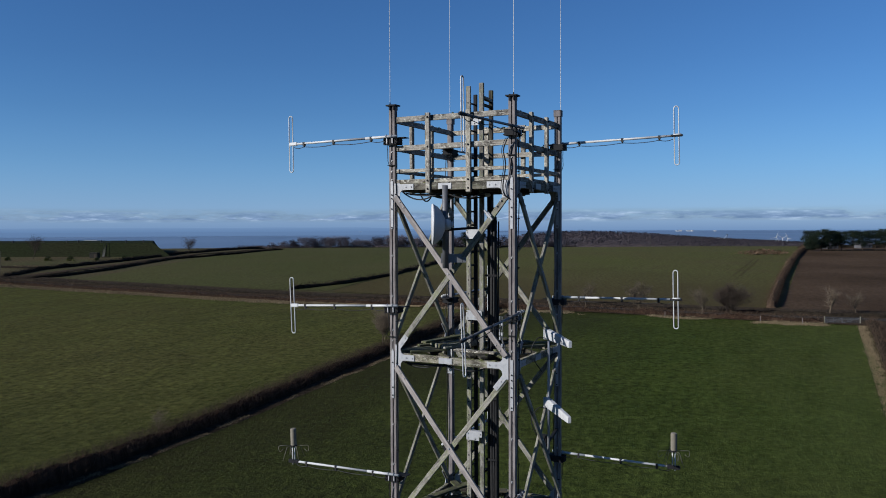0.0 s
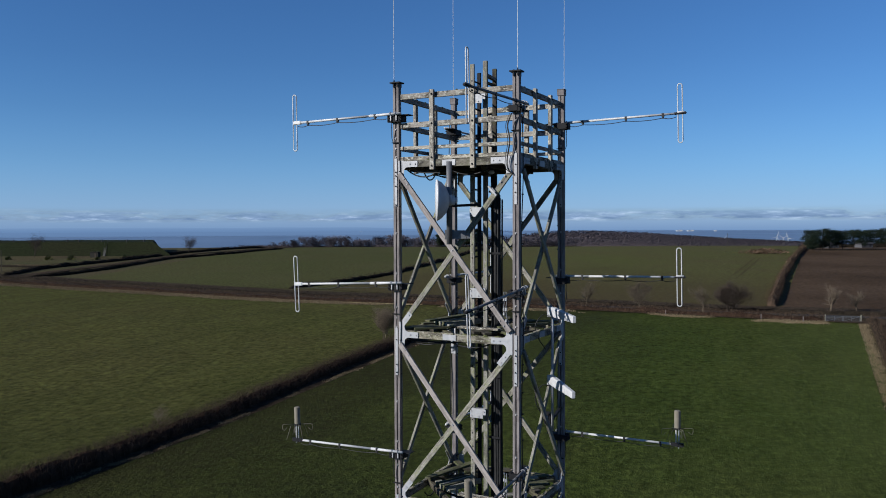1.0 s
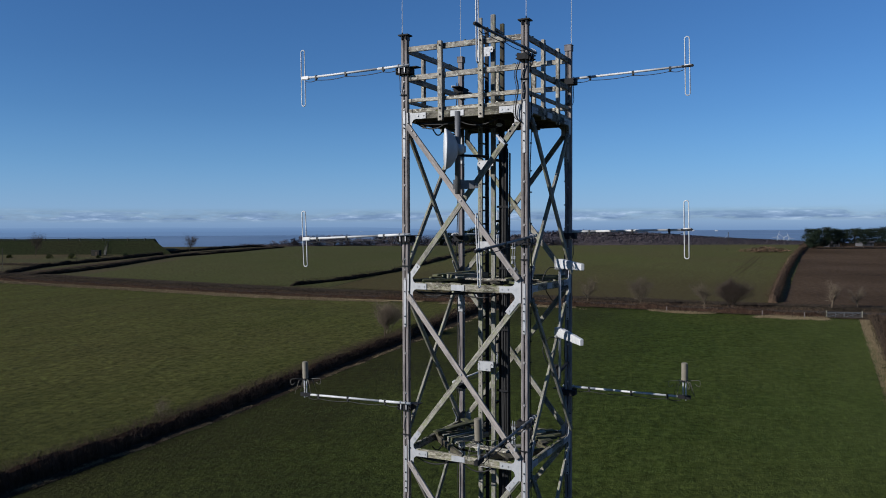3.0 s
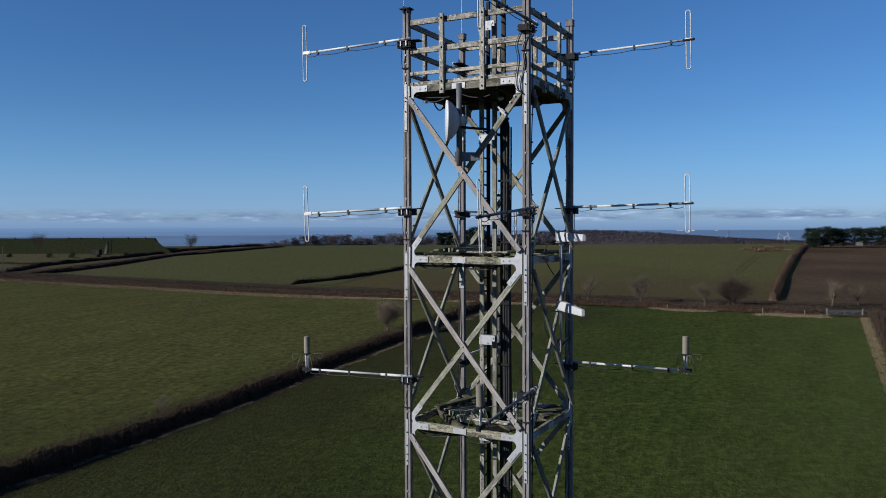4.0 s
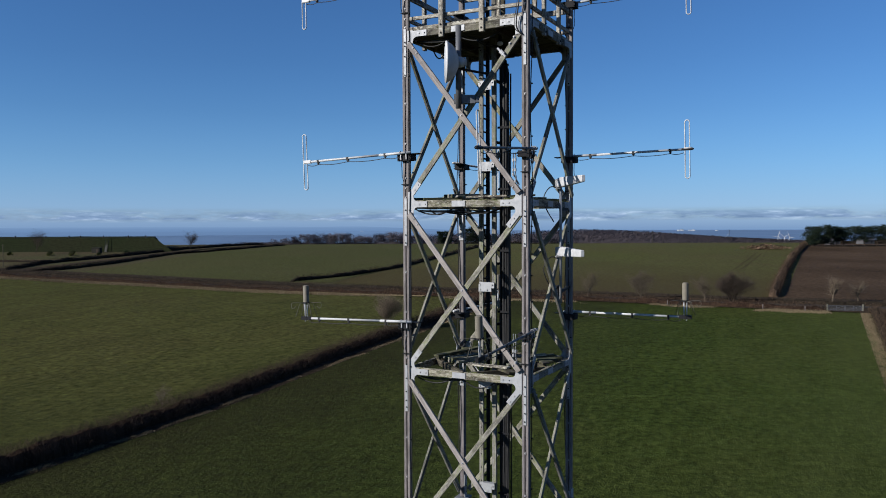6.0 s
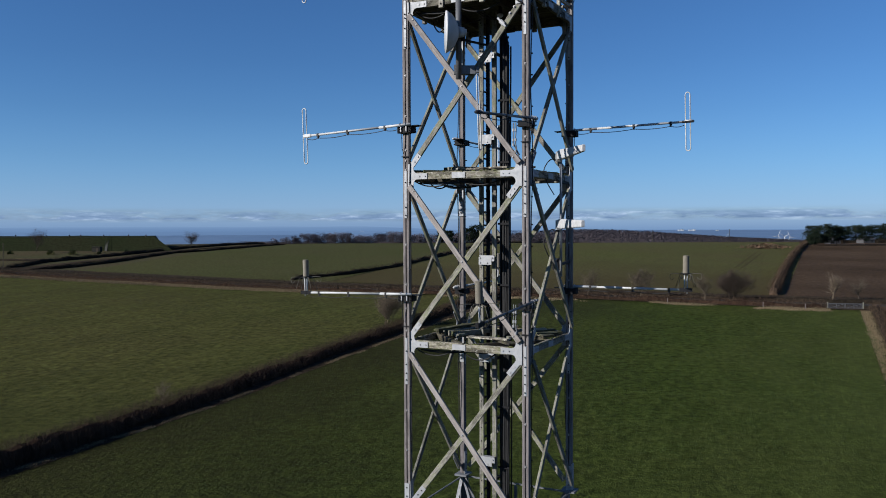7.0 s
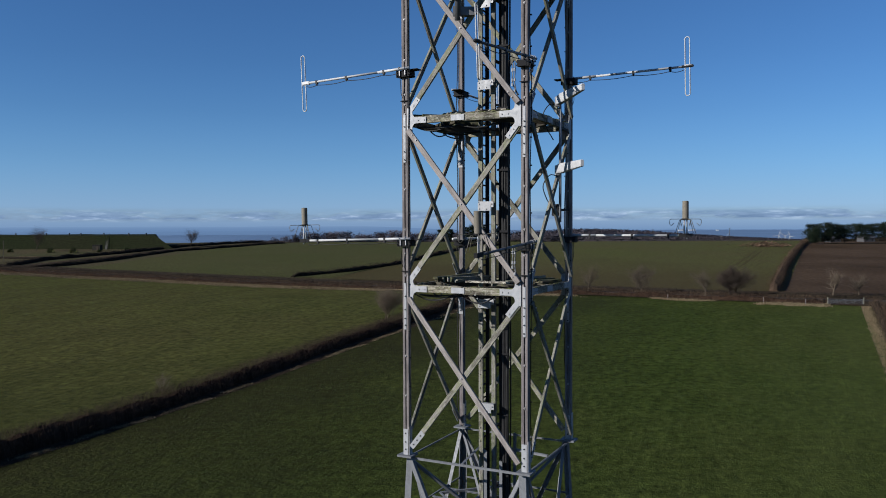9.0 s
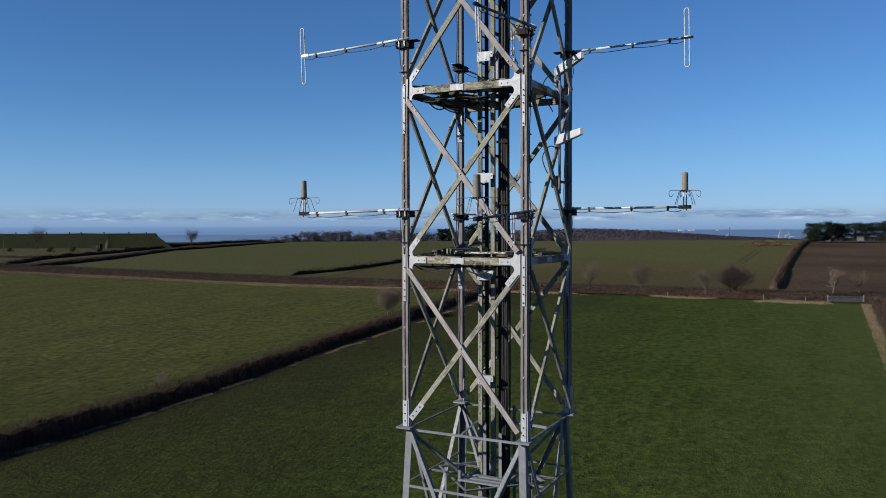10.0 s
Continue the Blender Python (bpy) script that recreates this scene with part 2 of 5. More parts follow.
MOSS = scatter_material("moss", (0.03, 0.036, 0.012), (0.055, 0.062, 0.02), (0.11, 0.115, 0.05))
BARK_GREY = scatter_material("grey_brown_bark", (0.042, 0.034, 0.025), (0.062, 0.051, 0.037), (0.09, 0.075, 0.055))
BARK_DARK = scatter_material("dark_bark", (0.0302, 0.0228, 0.0181), (0.0402, 0.0316, 0.0249), (0.0537, 0.0429, 0.0335))
NEEDLE = scatter_material("pine_needles", (0.0055, 0.0093, 0.0059), (0.0101, 0.0164, 0.0092), (0.0188, 0.0272, 0.0150))
STRAW_TUFT = scatter_material("straw_blades", (0.0738, 0.057, 0.0302), (0.1275, 0.1006, 0.0604), (0.2012, 0.1677, 0.1073))
GRASS_BLADE = scatter_material("grass_blades", (0.0575, 0.0657, 0.0201), (0.0718, 0.0791, 0.0240), (0.0909, 0.0923, 0.0325))
CROP_BLADE = scatter_material("crop_blades", (0.0319, 0.0472, 0.0091), (0.0411, 0.0574, 0.0112), (0.0511, 0.0664, 0.0172))

m_, t_, b_ = material("sea_water", 0.55, 0, 0.15)
sn = noise_of(t_, coords(t_, scale=(1, 0.25, 1)), 0.004, 4, 0.6)
t_.links.new(ramp(t_, sn, [(0.35, (0.080, 0.125, 0.205)), (0.65, (0.105, 0.158, 0.250))]), b_.inputs["Base Color"])
SEA = m_


def glow(name, col, strength=1.0):
    m = bpy.data.materials.new(name)
    m.use_nodes = True
    t = m.node_tree
    t.nodes.remove(t.nodes["Principled BSDF"])
    e = t.nodes.new("ShaderNodeEmission")
    e.inputs["Color"].default_value, e.inputs["Strength"].default_value = (*col, 1), strength
    t.links.new(e.outputs[0], t.nodes["Material Output"].inputs["Surface"])
    return m, t, e


# self-lit coast strip; haze painted into its blue and its fading top
FAR_HILL, ht, he = glow("far_coast_haze", (0.098, 0.148, 0.228))
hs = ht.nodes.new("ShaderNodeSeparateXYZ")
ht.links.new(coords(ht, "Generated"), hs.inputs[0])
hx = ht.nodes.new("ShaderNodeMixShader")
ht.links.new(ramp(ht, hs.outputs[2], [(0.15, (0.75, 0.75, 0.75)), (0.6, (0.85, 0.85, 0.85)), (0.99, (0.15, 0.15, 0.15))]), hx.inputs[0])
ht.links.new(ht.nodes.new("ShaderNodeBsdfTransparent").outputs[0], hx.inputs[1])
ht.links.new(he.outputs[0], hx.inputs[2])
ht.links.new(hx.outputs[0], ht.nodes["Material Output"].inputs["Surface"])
CLOUD, ct, ce = glow("cloud_and_haze_glow", (0.5, 0.6, 0.72))
cn = noise_of(ct, coords(ct, scale=(1, 1, 5)), 0.0026, 7, 0.62)
cg = coords(ct, "Generated")
sep = ct.nodes.new("ShaderNodeSeparateXYZ")
ct.links.new(cg, sep.inputs[0])
fall = ramp(ct, sep.outputs[2], [(0.056, (0.0,) * 3), (0.078, (1.0,) * 3), (0.113, (0.75,) * 3), (0.140, (0.0,) * 3)])
puff = math_node(ct, "MULTIPLY", ramp(ct, cn, [(0.40, (0, 0, 0)), (0.53, (1, 1, 1))]), math_node(ct, "MULTIPLY", fall, 1.0), True)
# veil: horizon haze and paler low sky painted as emission behind the clouds
veil = ramp(ct, sep.outputs[2], [(0.0, (0.95,) * 3), (0.019, (0.9,) * 3), (0.060, (0.75,) * 3), (0.117, (0.5,) * 3), (0.223, (0.4,) * 3), (0.43, (0.2,) * 3), (0.7, (0.05,) * 3), (1.0, (0.0,) * 3)])
dens = math_node(ct, "MAXIMUM", puff, veil)
# sunlit and dull parts of the clouds painted by noise
lit = ramp(ct, noise_of(ct, coords(ct, scale=(1, 1, 6)), 0.006, 5, 0.6), [(0.36, (0.106, 0.152, 0.222)), (0.53, (0.160, 0.212, 0.290)), (0.70, (0.36, 0.41, 0.47))])
ct.links.new(mixed(ct, puff, ramp(ct, sep.outputs[2], [(0.0, (0.116, 0.175, 0.266)), (0.080, (0.156, 0.230, 0.336)), (0.150, (0.178, 0.283, 0.440)), (0.4, (0.150, 0.285, 0.480)), (1.0, (0.1087, 0.2494, 0.4733))]), lit), ce.inputs["Color"])
tr = ct.nodes.new("ShaderNodeBsdfTransparent")
mx = ct.nodes.new("ShaderNodeMixShader")
ct.links.new(dens, mx.inputs[0])
ct.links.new(tr.outputs[0], mx.inputs[1])
ct.links.new(ce.outputs[0], mx.inputs[2])
ct.links.new(mx.outputs[0], ct.nodes["Material Output"].inputs["Surface"])


# ---- mesh helpers ----
def mesh_of(name, bm, mat, smooth=False):
    me = bpy.data.meshes.new(name)
    bm.to_mesh(me)
    bm.free()
    me.materials.append(mat)
    if smooth:
        me.shade_smooth()
    return me


def part(name, me, parent, m=Matrix(), label=""):
    """One mesh object under a thing or a part, at the pose m in its parent."""
    ob = new(name, me)
    ob.parent = parent
    ob.matrix_basis = m
    if label:
        tagged(ob, label)
    return ob


def thing(name, label, category, group="", m=Matrix(), me=None, kind=""):
    ob = new(name, me)
    ob.matrix_basis = m
    return tagged(ob, label, category, group, kind)


def box(bm, c, s, m=Matrix()):
    r = bmesh.ops.create_cube(bm, size=1, matrix=m @ Matrix.Translation(c) @ Matrix.Diagonal((*s, 1)))
    return r["verts"]


def rod(bm, a, b, r, n=8, r2=None):
    a, b = Vector(a), Vector(b)
    turn = (b - a).to_track_quat("Z", "Y").to_matrix().to_4x4()
    bmesh.ops.create_cone(bm, cap_ends=True, segments=n, radius1=r, radius2=r if r2 is None else r2, depth=(b - a).length,
                          matrix=Matrix.Translation((a + b) / 2) @ turn)


def tube(bm, pts, r, n=6, closed=False):
    """A tube along a line of points."""
    pts = [Vector(p) for p in pts]
    rings, up = [], Vector((0.13, 0.31, 0.94))
    for i, p in enumerate(pts):
        q = pts[(i + 1) % len(pts)] if closed or i < len(pts) - 1 else p
        o = pts[i - 1] if closed or i else p
        d = (q - o).normalized()
        s = d.cross(up)
        if s.length < 0.05:
            s = d.cross(Vector((1, 0.2, 0)))
        s.normalize()
        v = s.cross(d)
        rings.append([bm.verts.new(p + r * (math.cos(k * math.tau / n) * s + math.sin(k * math.tau / n) * v)) for k in range(n)])
    for i in range(len(rings) - (0 if closed else 1)):
        a, b = rings[i], rings[(i + 1) % len(rings)]
        for k in range(n):
            bm.faces.new((a[k], a[(k + 1) % n], b[(k + 1) % n], b[k]))
    if not closed:
        bm.faces.new(rings[0])
        bm.faces.new(rings[-1][::-1])
    bmesh.ops.recalc_face_normals(bm, faces=bm.faces)


def curve_through(pts, n=6):
    """A smooth line through the given points."""
    p = [Vector(v) for v in pts]
    p = [2 * p[0] - p[1]] + p + [2 * p[-1] - p[-2]]
    res = []
    for a, b, c, d in zip(p, p[1:], p[2:], p[3:]):
        for i in range(n):
            t = i / n
            res.append(0.5 * (2 * b + (c - a) * t + (2 * a - 5 * b + 4 * c - d) * t * t + (3 * b - a - 3 * c + d) * t ** 3))
    return res + [p[-2]]


def sag(a, b, drop, n=10):
    a, b = Vector(a), Vector(b)
    return [a.lerp(b, i / n) - Vector((0, 0, drop * 4 * (i / n) * (1 - i / n))) for i in range(n + 1)]


BARS = {}


def bar_mesh(w, d, length, mat, wear=0.004):
    """A bar along local z, with worn edges; alike bars share one mesh."""
    key = (round(w, 3), round(d, 3), round(length, 2), mat.name)
    if key not in BARS:
        bm = bmesh.new()
        box(bm, (0, 0, 0), (w, d, length))
        if wear:
            bmesh.ops.bevel(bm, geom=bm.edges[:], offset=wear, segments=1, affect="EDGES")
        BARS[key] = mesh_of("bar", bm, mat)
    return BARS[key]


def bar(name, a, b, w, d, mat, parent, face=Vector((0, -1, 0)), label=""):
    """A bar from a to b; d is its depth along face, w its width across."""
    a, b = Vector(a), Vector(b)
    z = (b - a).normalized()
    x = z.cross(face).normalized()
    y = z.cross(x)
    m = Matrix((x, y, z)).transposed().to_4x4()
    m.translation = (a + b) / 2
    return part(name, bar_mesh(w, d, (b - a).length, mat), parent, m, label)


def angle_bar(name, a, b, size, mat, parent, face=Vector((0, -1, 0)), label=""):
    """A steel angle section from a to b, one flange along face."""
    a, b = Vector(a), Vector(b)
    z = (b - a).normalized()
    x = z.cross(face).normalized()
    m = Matrix((x, z.cross(x), z)).transposed().to_4x4()
    m.translation = (a + b) / 2
    key = ("angle", round(size, 3), round((b - a).length, 2), mat.name)
    if key not in BARS:
        bm = bmesh.new()
        box(bm, (0, -size / 2, 0), (size, 0.009, (b - a).length))
        box(bm, (-size / 2, 0, 0), (0.009, size - 0.012, (b - a).length))
        BARS[key] = mesh_of("angle", bm, mat)
    return part(name, BARS[key], parent, m, label)


BOLT_ME = None
bm = bmesh.new()
bmesh.ops.create_cone(bm, cap_ends=True, segments=6, radius1=0.0125, radius2=0.011, depth=0.018)
bmesh.ops.create_cone(bm, cap_ends=True, segments=8, radius1=0.018, radius2=0.018, depth=0.004, matrix=Matrix.Translation((0, 0, -0.009)))
BOLT_ME = mesh_of("bolt", bm, BOLT)


def bolt(parent, p, face, me=None):
    return part("bolt", me or BOLT_ME, parent, Matrix.Translation(p) @ Vector(face).to_track_quat("Z", "Y").to_matrix().to_4x4())


# ---- terrain ----
OX, OY = -0.594, -13.22     # survey origin under the first eye
PROFILE_D = [-400, 0, 60, 90, 160, 235, 295, 420, 500, 545, 590, 700, 860, 1300, 5200]
PROFILE_Z = [0.5, -0.2, -0.2, 0.1, 2.5, 3.5, 4.8, 8.1, 8.3, 7.5, 6.0, 0.0, -12, -14, -14]


def height(x, y):
    """Ground height at a survey place."""
    z = float(np.interp(y, PROFILE_D, PROFILE_Z))
    z += 0.35 * noise.noise((x * 0.016, y * 0.016, 3.1)) * min(1, max(0, (y + 10) / 60))
    z += (15.5 - 8.5 * min(1, max(0, (x - 230) / 420))) * math.exp(-((y - 1480) / (170 if y > 1480 else 380)) ** 2) / (1 + math.exp((150 - x) / 30)) / (1 + math.exp((x - 680) / 60))
    return z


def at(x, y, up=0.0):
    return Vector((x + OX, y + OY, height(x, y) + up))


def sheet(name, xs, ys, mat, up=0.0, place=None, lumps=0.0):
    rows = [[(place(x, y) if place else (x, y)) for x in xs] for y in ys]
    verts = [at(*p, up) for r in rows for p in r]
    if lumps:
        for v in verts:
            v.z += lumps * (noise.noise((v.x * 0.95, v.y * 0.95, 1.7)) + 0.5 * noise.noise((v.x * 0.3, v.y * 0.3, 6.0)))
    n = len(xs)
    faces = [(j * n + i, j * n + i + 1, j * n + n + i + 1, j * n + n + i) for j in range(len(ys) - 1) for i in range(n - 1)]
    me = bpy.data.meshes.new(name)
    me.from_pydata(verts, [], faces)
    me.materials.append(mat)
    me.shade_smooth()
    return me


def steps(a, b, n):
    return [a + (b - a) * i / n for i in range(n + 1)]


gx = sorted(set(steps(-300, 300, 60) + steps(-1000, 1000, 50) + steps(-3600, 3600, 24)))
gy = sorted(set(steps(-100, 900, 100) + steps(900, 2000, 30) + steps(2000, 4900, 8) + [-400, -200] + [float(v) for v in PROFILE_D if v < 4000]))
thing("ground", "rolling farmland with rough winter grass", "ground", me=sheet("ground", gx, gy, ROUGH), kind="structure")


def field(name, label, a, b, c, d, mat, step, up=0.12, lumps=0.0):
    """A field between four corners, laid over the ground."""
    a, b, c, d = (Vector(v) for v in (a, b, c, d))
    nu = max(2, int(max((b - a).length, (c - d).length) / step))
    nv = max(2, int(max((d - a).length, (c - b).length) / step))
    f = lambda u, v: tuple(a.lerp(b, u).lerp(d.lerp(c, u), v))
    return thing(name, label, "field", me=sheet(name, steps(0, 1, nu), steps(0, 1, nv), mat, up, f, lumps), kind="structure")


# corner places in survey metres: hedge line, lane, edge, ridge
H0, H1, H2 = (-100.2, -76.0), (-34.5, 70.3), (13.5, 188.3)
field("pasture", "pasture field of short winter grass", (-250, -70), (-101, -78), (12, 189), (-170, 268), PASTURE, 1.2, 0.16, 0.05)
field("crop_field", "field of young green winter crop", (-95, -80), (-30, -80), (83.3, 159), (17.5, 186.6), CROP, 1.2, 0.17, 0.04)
field("far_field", "olive green grass field on a gentle slope", (-128, 262), (-34, 232), (66, 600), (-100, 560), FAR_FIELD, 6)
field("far_crop", "thin crop field turning brown at its foot", (-33, 230), (78, 180), (285, 610), (63, 606), FAR_CROP, 6, 0.14)
field("ploughed_field", "dark brown ploughed field", (77.5, 181), (260, 100), (520, 560), (257, 560), PLOUGH, 6, 0.16)
field("near_ploughed_field", "bare brown field beside the track", (87.5, 158), (-26, -80), (160, -90), (230, 110), PLOUGH, 6, 0.16)
LANE = [Vector(p) for p in ((-230, 302), (-180, 274), (-139, 252), (-117, 240.5), (-95, 229.3), (-75, 218.8), (-57, 209.2), (-38, 201), (-5, 191), (20, 183), (34, 178), (50, 168.8), (60, 163.4), (70, 158.8), (76, 157.2), (84, 154.5), (140, 129), (230, 92))]


def beside(line, off):
    """The line shifted sideways, away from the eye for a positive shift."""
    res = []
    for i, p in enumerate(line):
        d = (line[min(i + 1, len(line) - 1)] - line[max(i - 1, 0)]).normalized()
        res.append(p + Vector((-d.y, d.x)) * off)
    return res


def strip(name, label, line, w0, w1, mat, up, step=2.0, across=4):
    """A strip of ground along a line, between two sideways shifts."""
    pts = []
    for a, b in zip(line, line[1:]):
        n = max(1, int((b - a).length / step))
        pts += [a.lerp(b, i / n) for i in range(n)]
    pts.append(line[-1])
    cols = [beside(pts, w0 + (w1 - w0) * k / across) for k in range(across + 1)]
    verts = [at(c[i].x, c[i].y, up) for i in range(len(pts)) for c in cols]
    n = across + 1
    me = bpy.data.meshes.new(name)
    me.from_pydata(verts, [], [(j * n + i, j * n + i + 1, j * n + n + i + 1, j * n + n + i) for j in range(len(pts) - 1) for i in range(across)])
    me.materials.append(mat)
    return thing(name, label, "ground strip", me=me, kind="structure")


strip("verge", "strip of mud and dead leaves", LANE, -0.6, 24.0, MUD, 0.3)
strip("lane", "narrow asphalt lane between hedges", LANE, 6.3, 9.8, ASPHALT, 0.36)
ROAD = [Vector(p) for p in ((-166, 270), (-153, 280), (-149, 300), (-141, 340), (-136, 392), (-118, 452), (-108, 500))]
strip("far_road", "worn earth track between two overgrown hedges", ROAD, -2.6, 2.6, MUD, 0.25, 6)
hn = (Vector(H2) - Vector(H0)).normalized()
side = Vector((hn.y, -hn.x))
field("field_margin", "muddy margin along the hedge foot", Vector(H0) - side * 1.7, Vector(H0) + side * 4.95, Vector(H2) + side * 4.95, Vector(H2) - side * 1.7, MUD, 1.2, 0.1)
for off in (0.0, 2.1):
    field("wheel_track", "dark tractor wheel track across the thin crop", (101 + off, 277 - 0.47 * off), (101.8 + off, 276.6 - 0.47 * off), (144 + off, 365 - 0.47 * off), (143.2 + off, 365.4 - 0.47 * off), FAR_TRACK, 5, 0.2)
thing("sea", "calm blue sea up to the horizon", "sea", kind="structure",
      me=(lambda me: (me.from_pydata([(-3700, 780, -9), (3700, 780, -9), (3700, 4880, -9), (-3700, 4880, -9)], [], [(0, 1, 2, 3)]), me.materials.append(SEA), me)[2])(bpy.data.meshes.new("sea")))


def backdrop(name, label, radius, low, top, mat, seed, span=(-48, 48)):
    """A curved far strip with an uneven upper edge."""
    verts, faces, n = [], [], 160
    for i in range(n + 1):
        a = radians(span[0] + (span[1] - span[0]) * i / n)
        x, y = radius * math.sin(a), radius * math.cos(a)
        verts += [(x, y, low), (x, y, top(i / n, noise.fractal((i * 0.07 + seed, seed, 0), 1, 2, 4)))]
    faces = [(2 * i, 2 * i + 2, 2 * i + 3, 2 * i + 1) for i in range(n)]
    me = bpy.data.meshes.new(name)
    me.from_pydata(verts, [], faces)
    me.materials.append(mat)
    return thing(name, label, "backdrop", me=me, kind="structure")


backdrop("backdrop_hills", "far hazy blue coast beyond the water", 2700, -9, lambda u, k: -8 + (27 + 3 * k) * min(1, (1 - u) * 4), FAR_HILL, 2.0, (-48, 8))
backdrop("backdrop_clouds", "low bank of pale broken cloud with a painted haze veil", 4850, -14, lambda u, k: 1000, CLOUD, 7.0)

# ---- hedges, trees ----


def blades(name, spots, mat, label, category, seed, size, count, width):
    """Many small upright blades or twigs round given spots, as one mesh of stuff."""
    r = random.Random(seed)
    verts, faces = [], []
    for p, spread, tall in spots:
        for _ in range(count):
            q = p + Vector((r.gauss(0, spread), r.gauss(0, spread), 0))
            h = tall * r.uniform(0.4, 1.0) * size
            a = r.uniform(0, math.tau)
            lean = Vector((r.gauss(0, 0.35), r.gauss(0, 0.35), 1)).normalized() * h
            s = Vector((math.cos(a), math.sin(a), 0)) * width * r.uniform(0.6, 1.4)
            k = len(verts)
            verts += [q - s, q + s, q + lean]
            faces.append((k, k + 1, k + 2))
    me = bpy.data.meshes.new(name)
    me.from_pydata(verts, [], faces)
    me.materials.append(mat)
    return thing(name, label, category, me=me, kind="stuff")


def hedge(line, w, h, seed, label, twigs=40, mat=TWIG, far=1.0, gap=0.0, heart=0.7, thin=0.022, core=CORE, tall=None):
    """A bare winter hedge along a line: an uneven dense core and a shell of twigs."""
    r = random.Random(seed)
    verts, faces = [], []
    slots = []
    line = [Vector(p) for p in line]
    for a, b in zip(line, line[1:]):
        length = (b - a).length
        n = max(2, int(length / (0.9 * far)))
        d = (b - a).normalized()
        s = Vector((d.y, -d.x))
        prev = None
        for i in range(n + 1):
            p = a + (b - a) * i / n
            k = noise.fractal((p.x * 0.12, p.y * 0.12, seed), 1, 2, 4)
            hh = h * (tall(p.y) if tall else 1.0) * (heart * 0.85 + 0.22 * k) * min(1.0, 0.35 + 0.3 * min(i if a is line[0] else 9, n - i if b is line[-1] else 9))
            ww = w * (heart * 0.5 + 0.1 * noise.noise((p.x * 0.5, p.y * 0.5, seed + 9)))
            ring = []
            for ox, oz in ((-1, 0.0), (-1.08, 0.45), (-0.7, 0.9), (0, 1.05), (0.7, 0.9), (1.08, 0.45), (1, 0.0)):
                q = p + s * ox * ww * r.uniform(0.8, 1.2)
                ring.append(len(verts))
                verts.append(at(q.x, q.y, oz * hh * r.uniform(0.85, 1.12)))
            if prev:
                for u in range(6):
                    faces.append((prev[u], prev[u + 1], ring[u + 1], ring[u]))
                    slots.append(0)
            if i in (0, n):
                faces.append(tuple(ring))
                slots.append(0)
            prev = ring
            if r.random() < gap:
                prev = None
        for _ in range(int(length * twigs)):
            p = a + (b - a) * r.random() + s * r.gauss(0, w * 0.36)
            z0 = h * (tall(p.y) if tall else 1.0) * r.uniform(0.0, 0.8)
            q = at(p.x, p.y, z0)
            tip = q + Vector((r.gauss(0, 0.3), r.gauss(0, 0.3), r.uniform(0.25, 0.75))) * (0.75 * min(h, 2.2) / 1.7) * far ** 0.5
            e = Vector((r.gauss(0, 1), r.gauss(0, 1), 0.2)).normalized() * thin * far
            k = len(verts)
            verts += [q - e, q + e, tip]
            faces.append((k, k + 1, k + 2))
            slots.append(1)
    me = bpy.data.meshes.new("hedge")
    me.from_pydata(verts, [], faces)
    me.materials.append(core)
    me.materials.append(mat)
    me.polygons.foreach_set("material_index", slots)
    return thing("hedge", label, "hedge", "field hedges", me=me, kind="stuff")


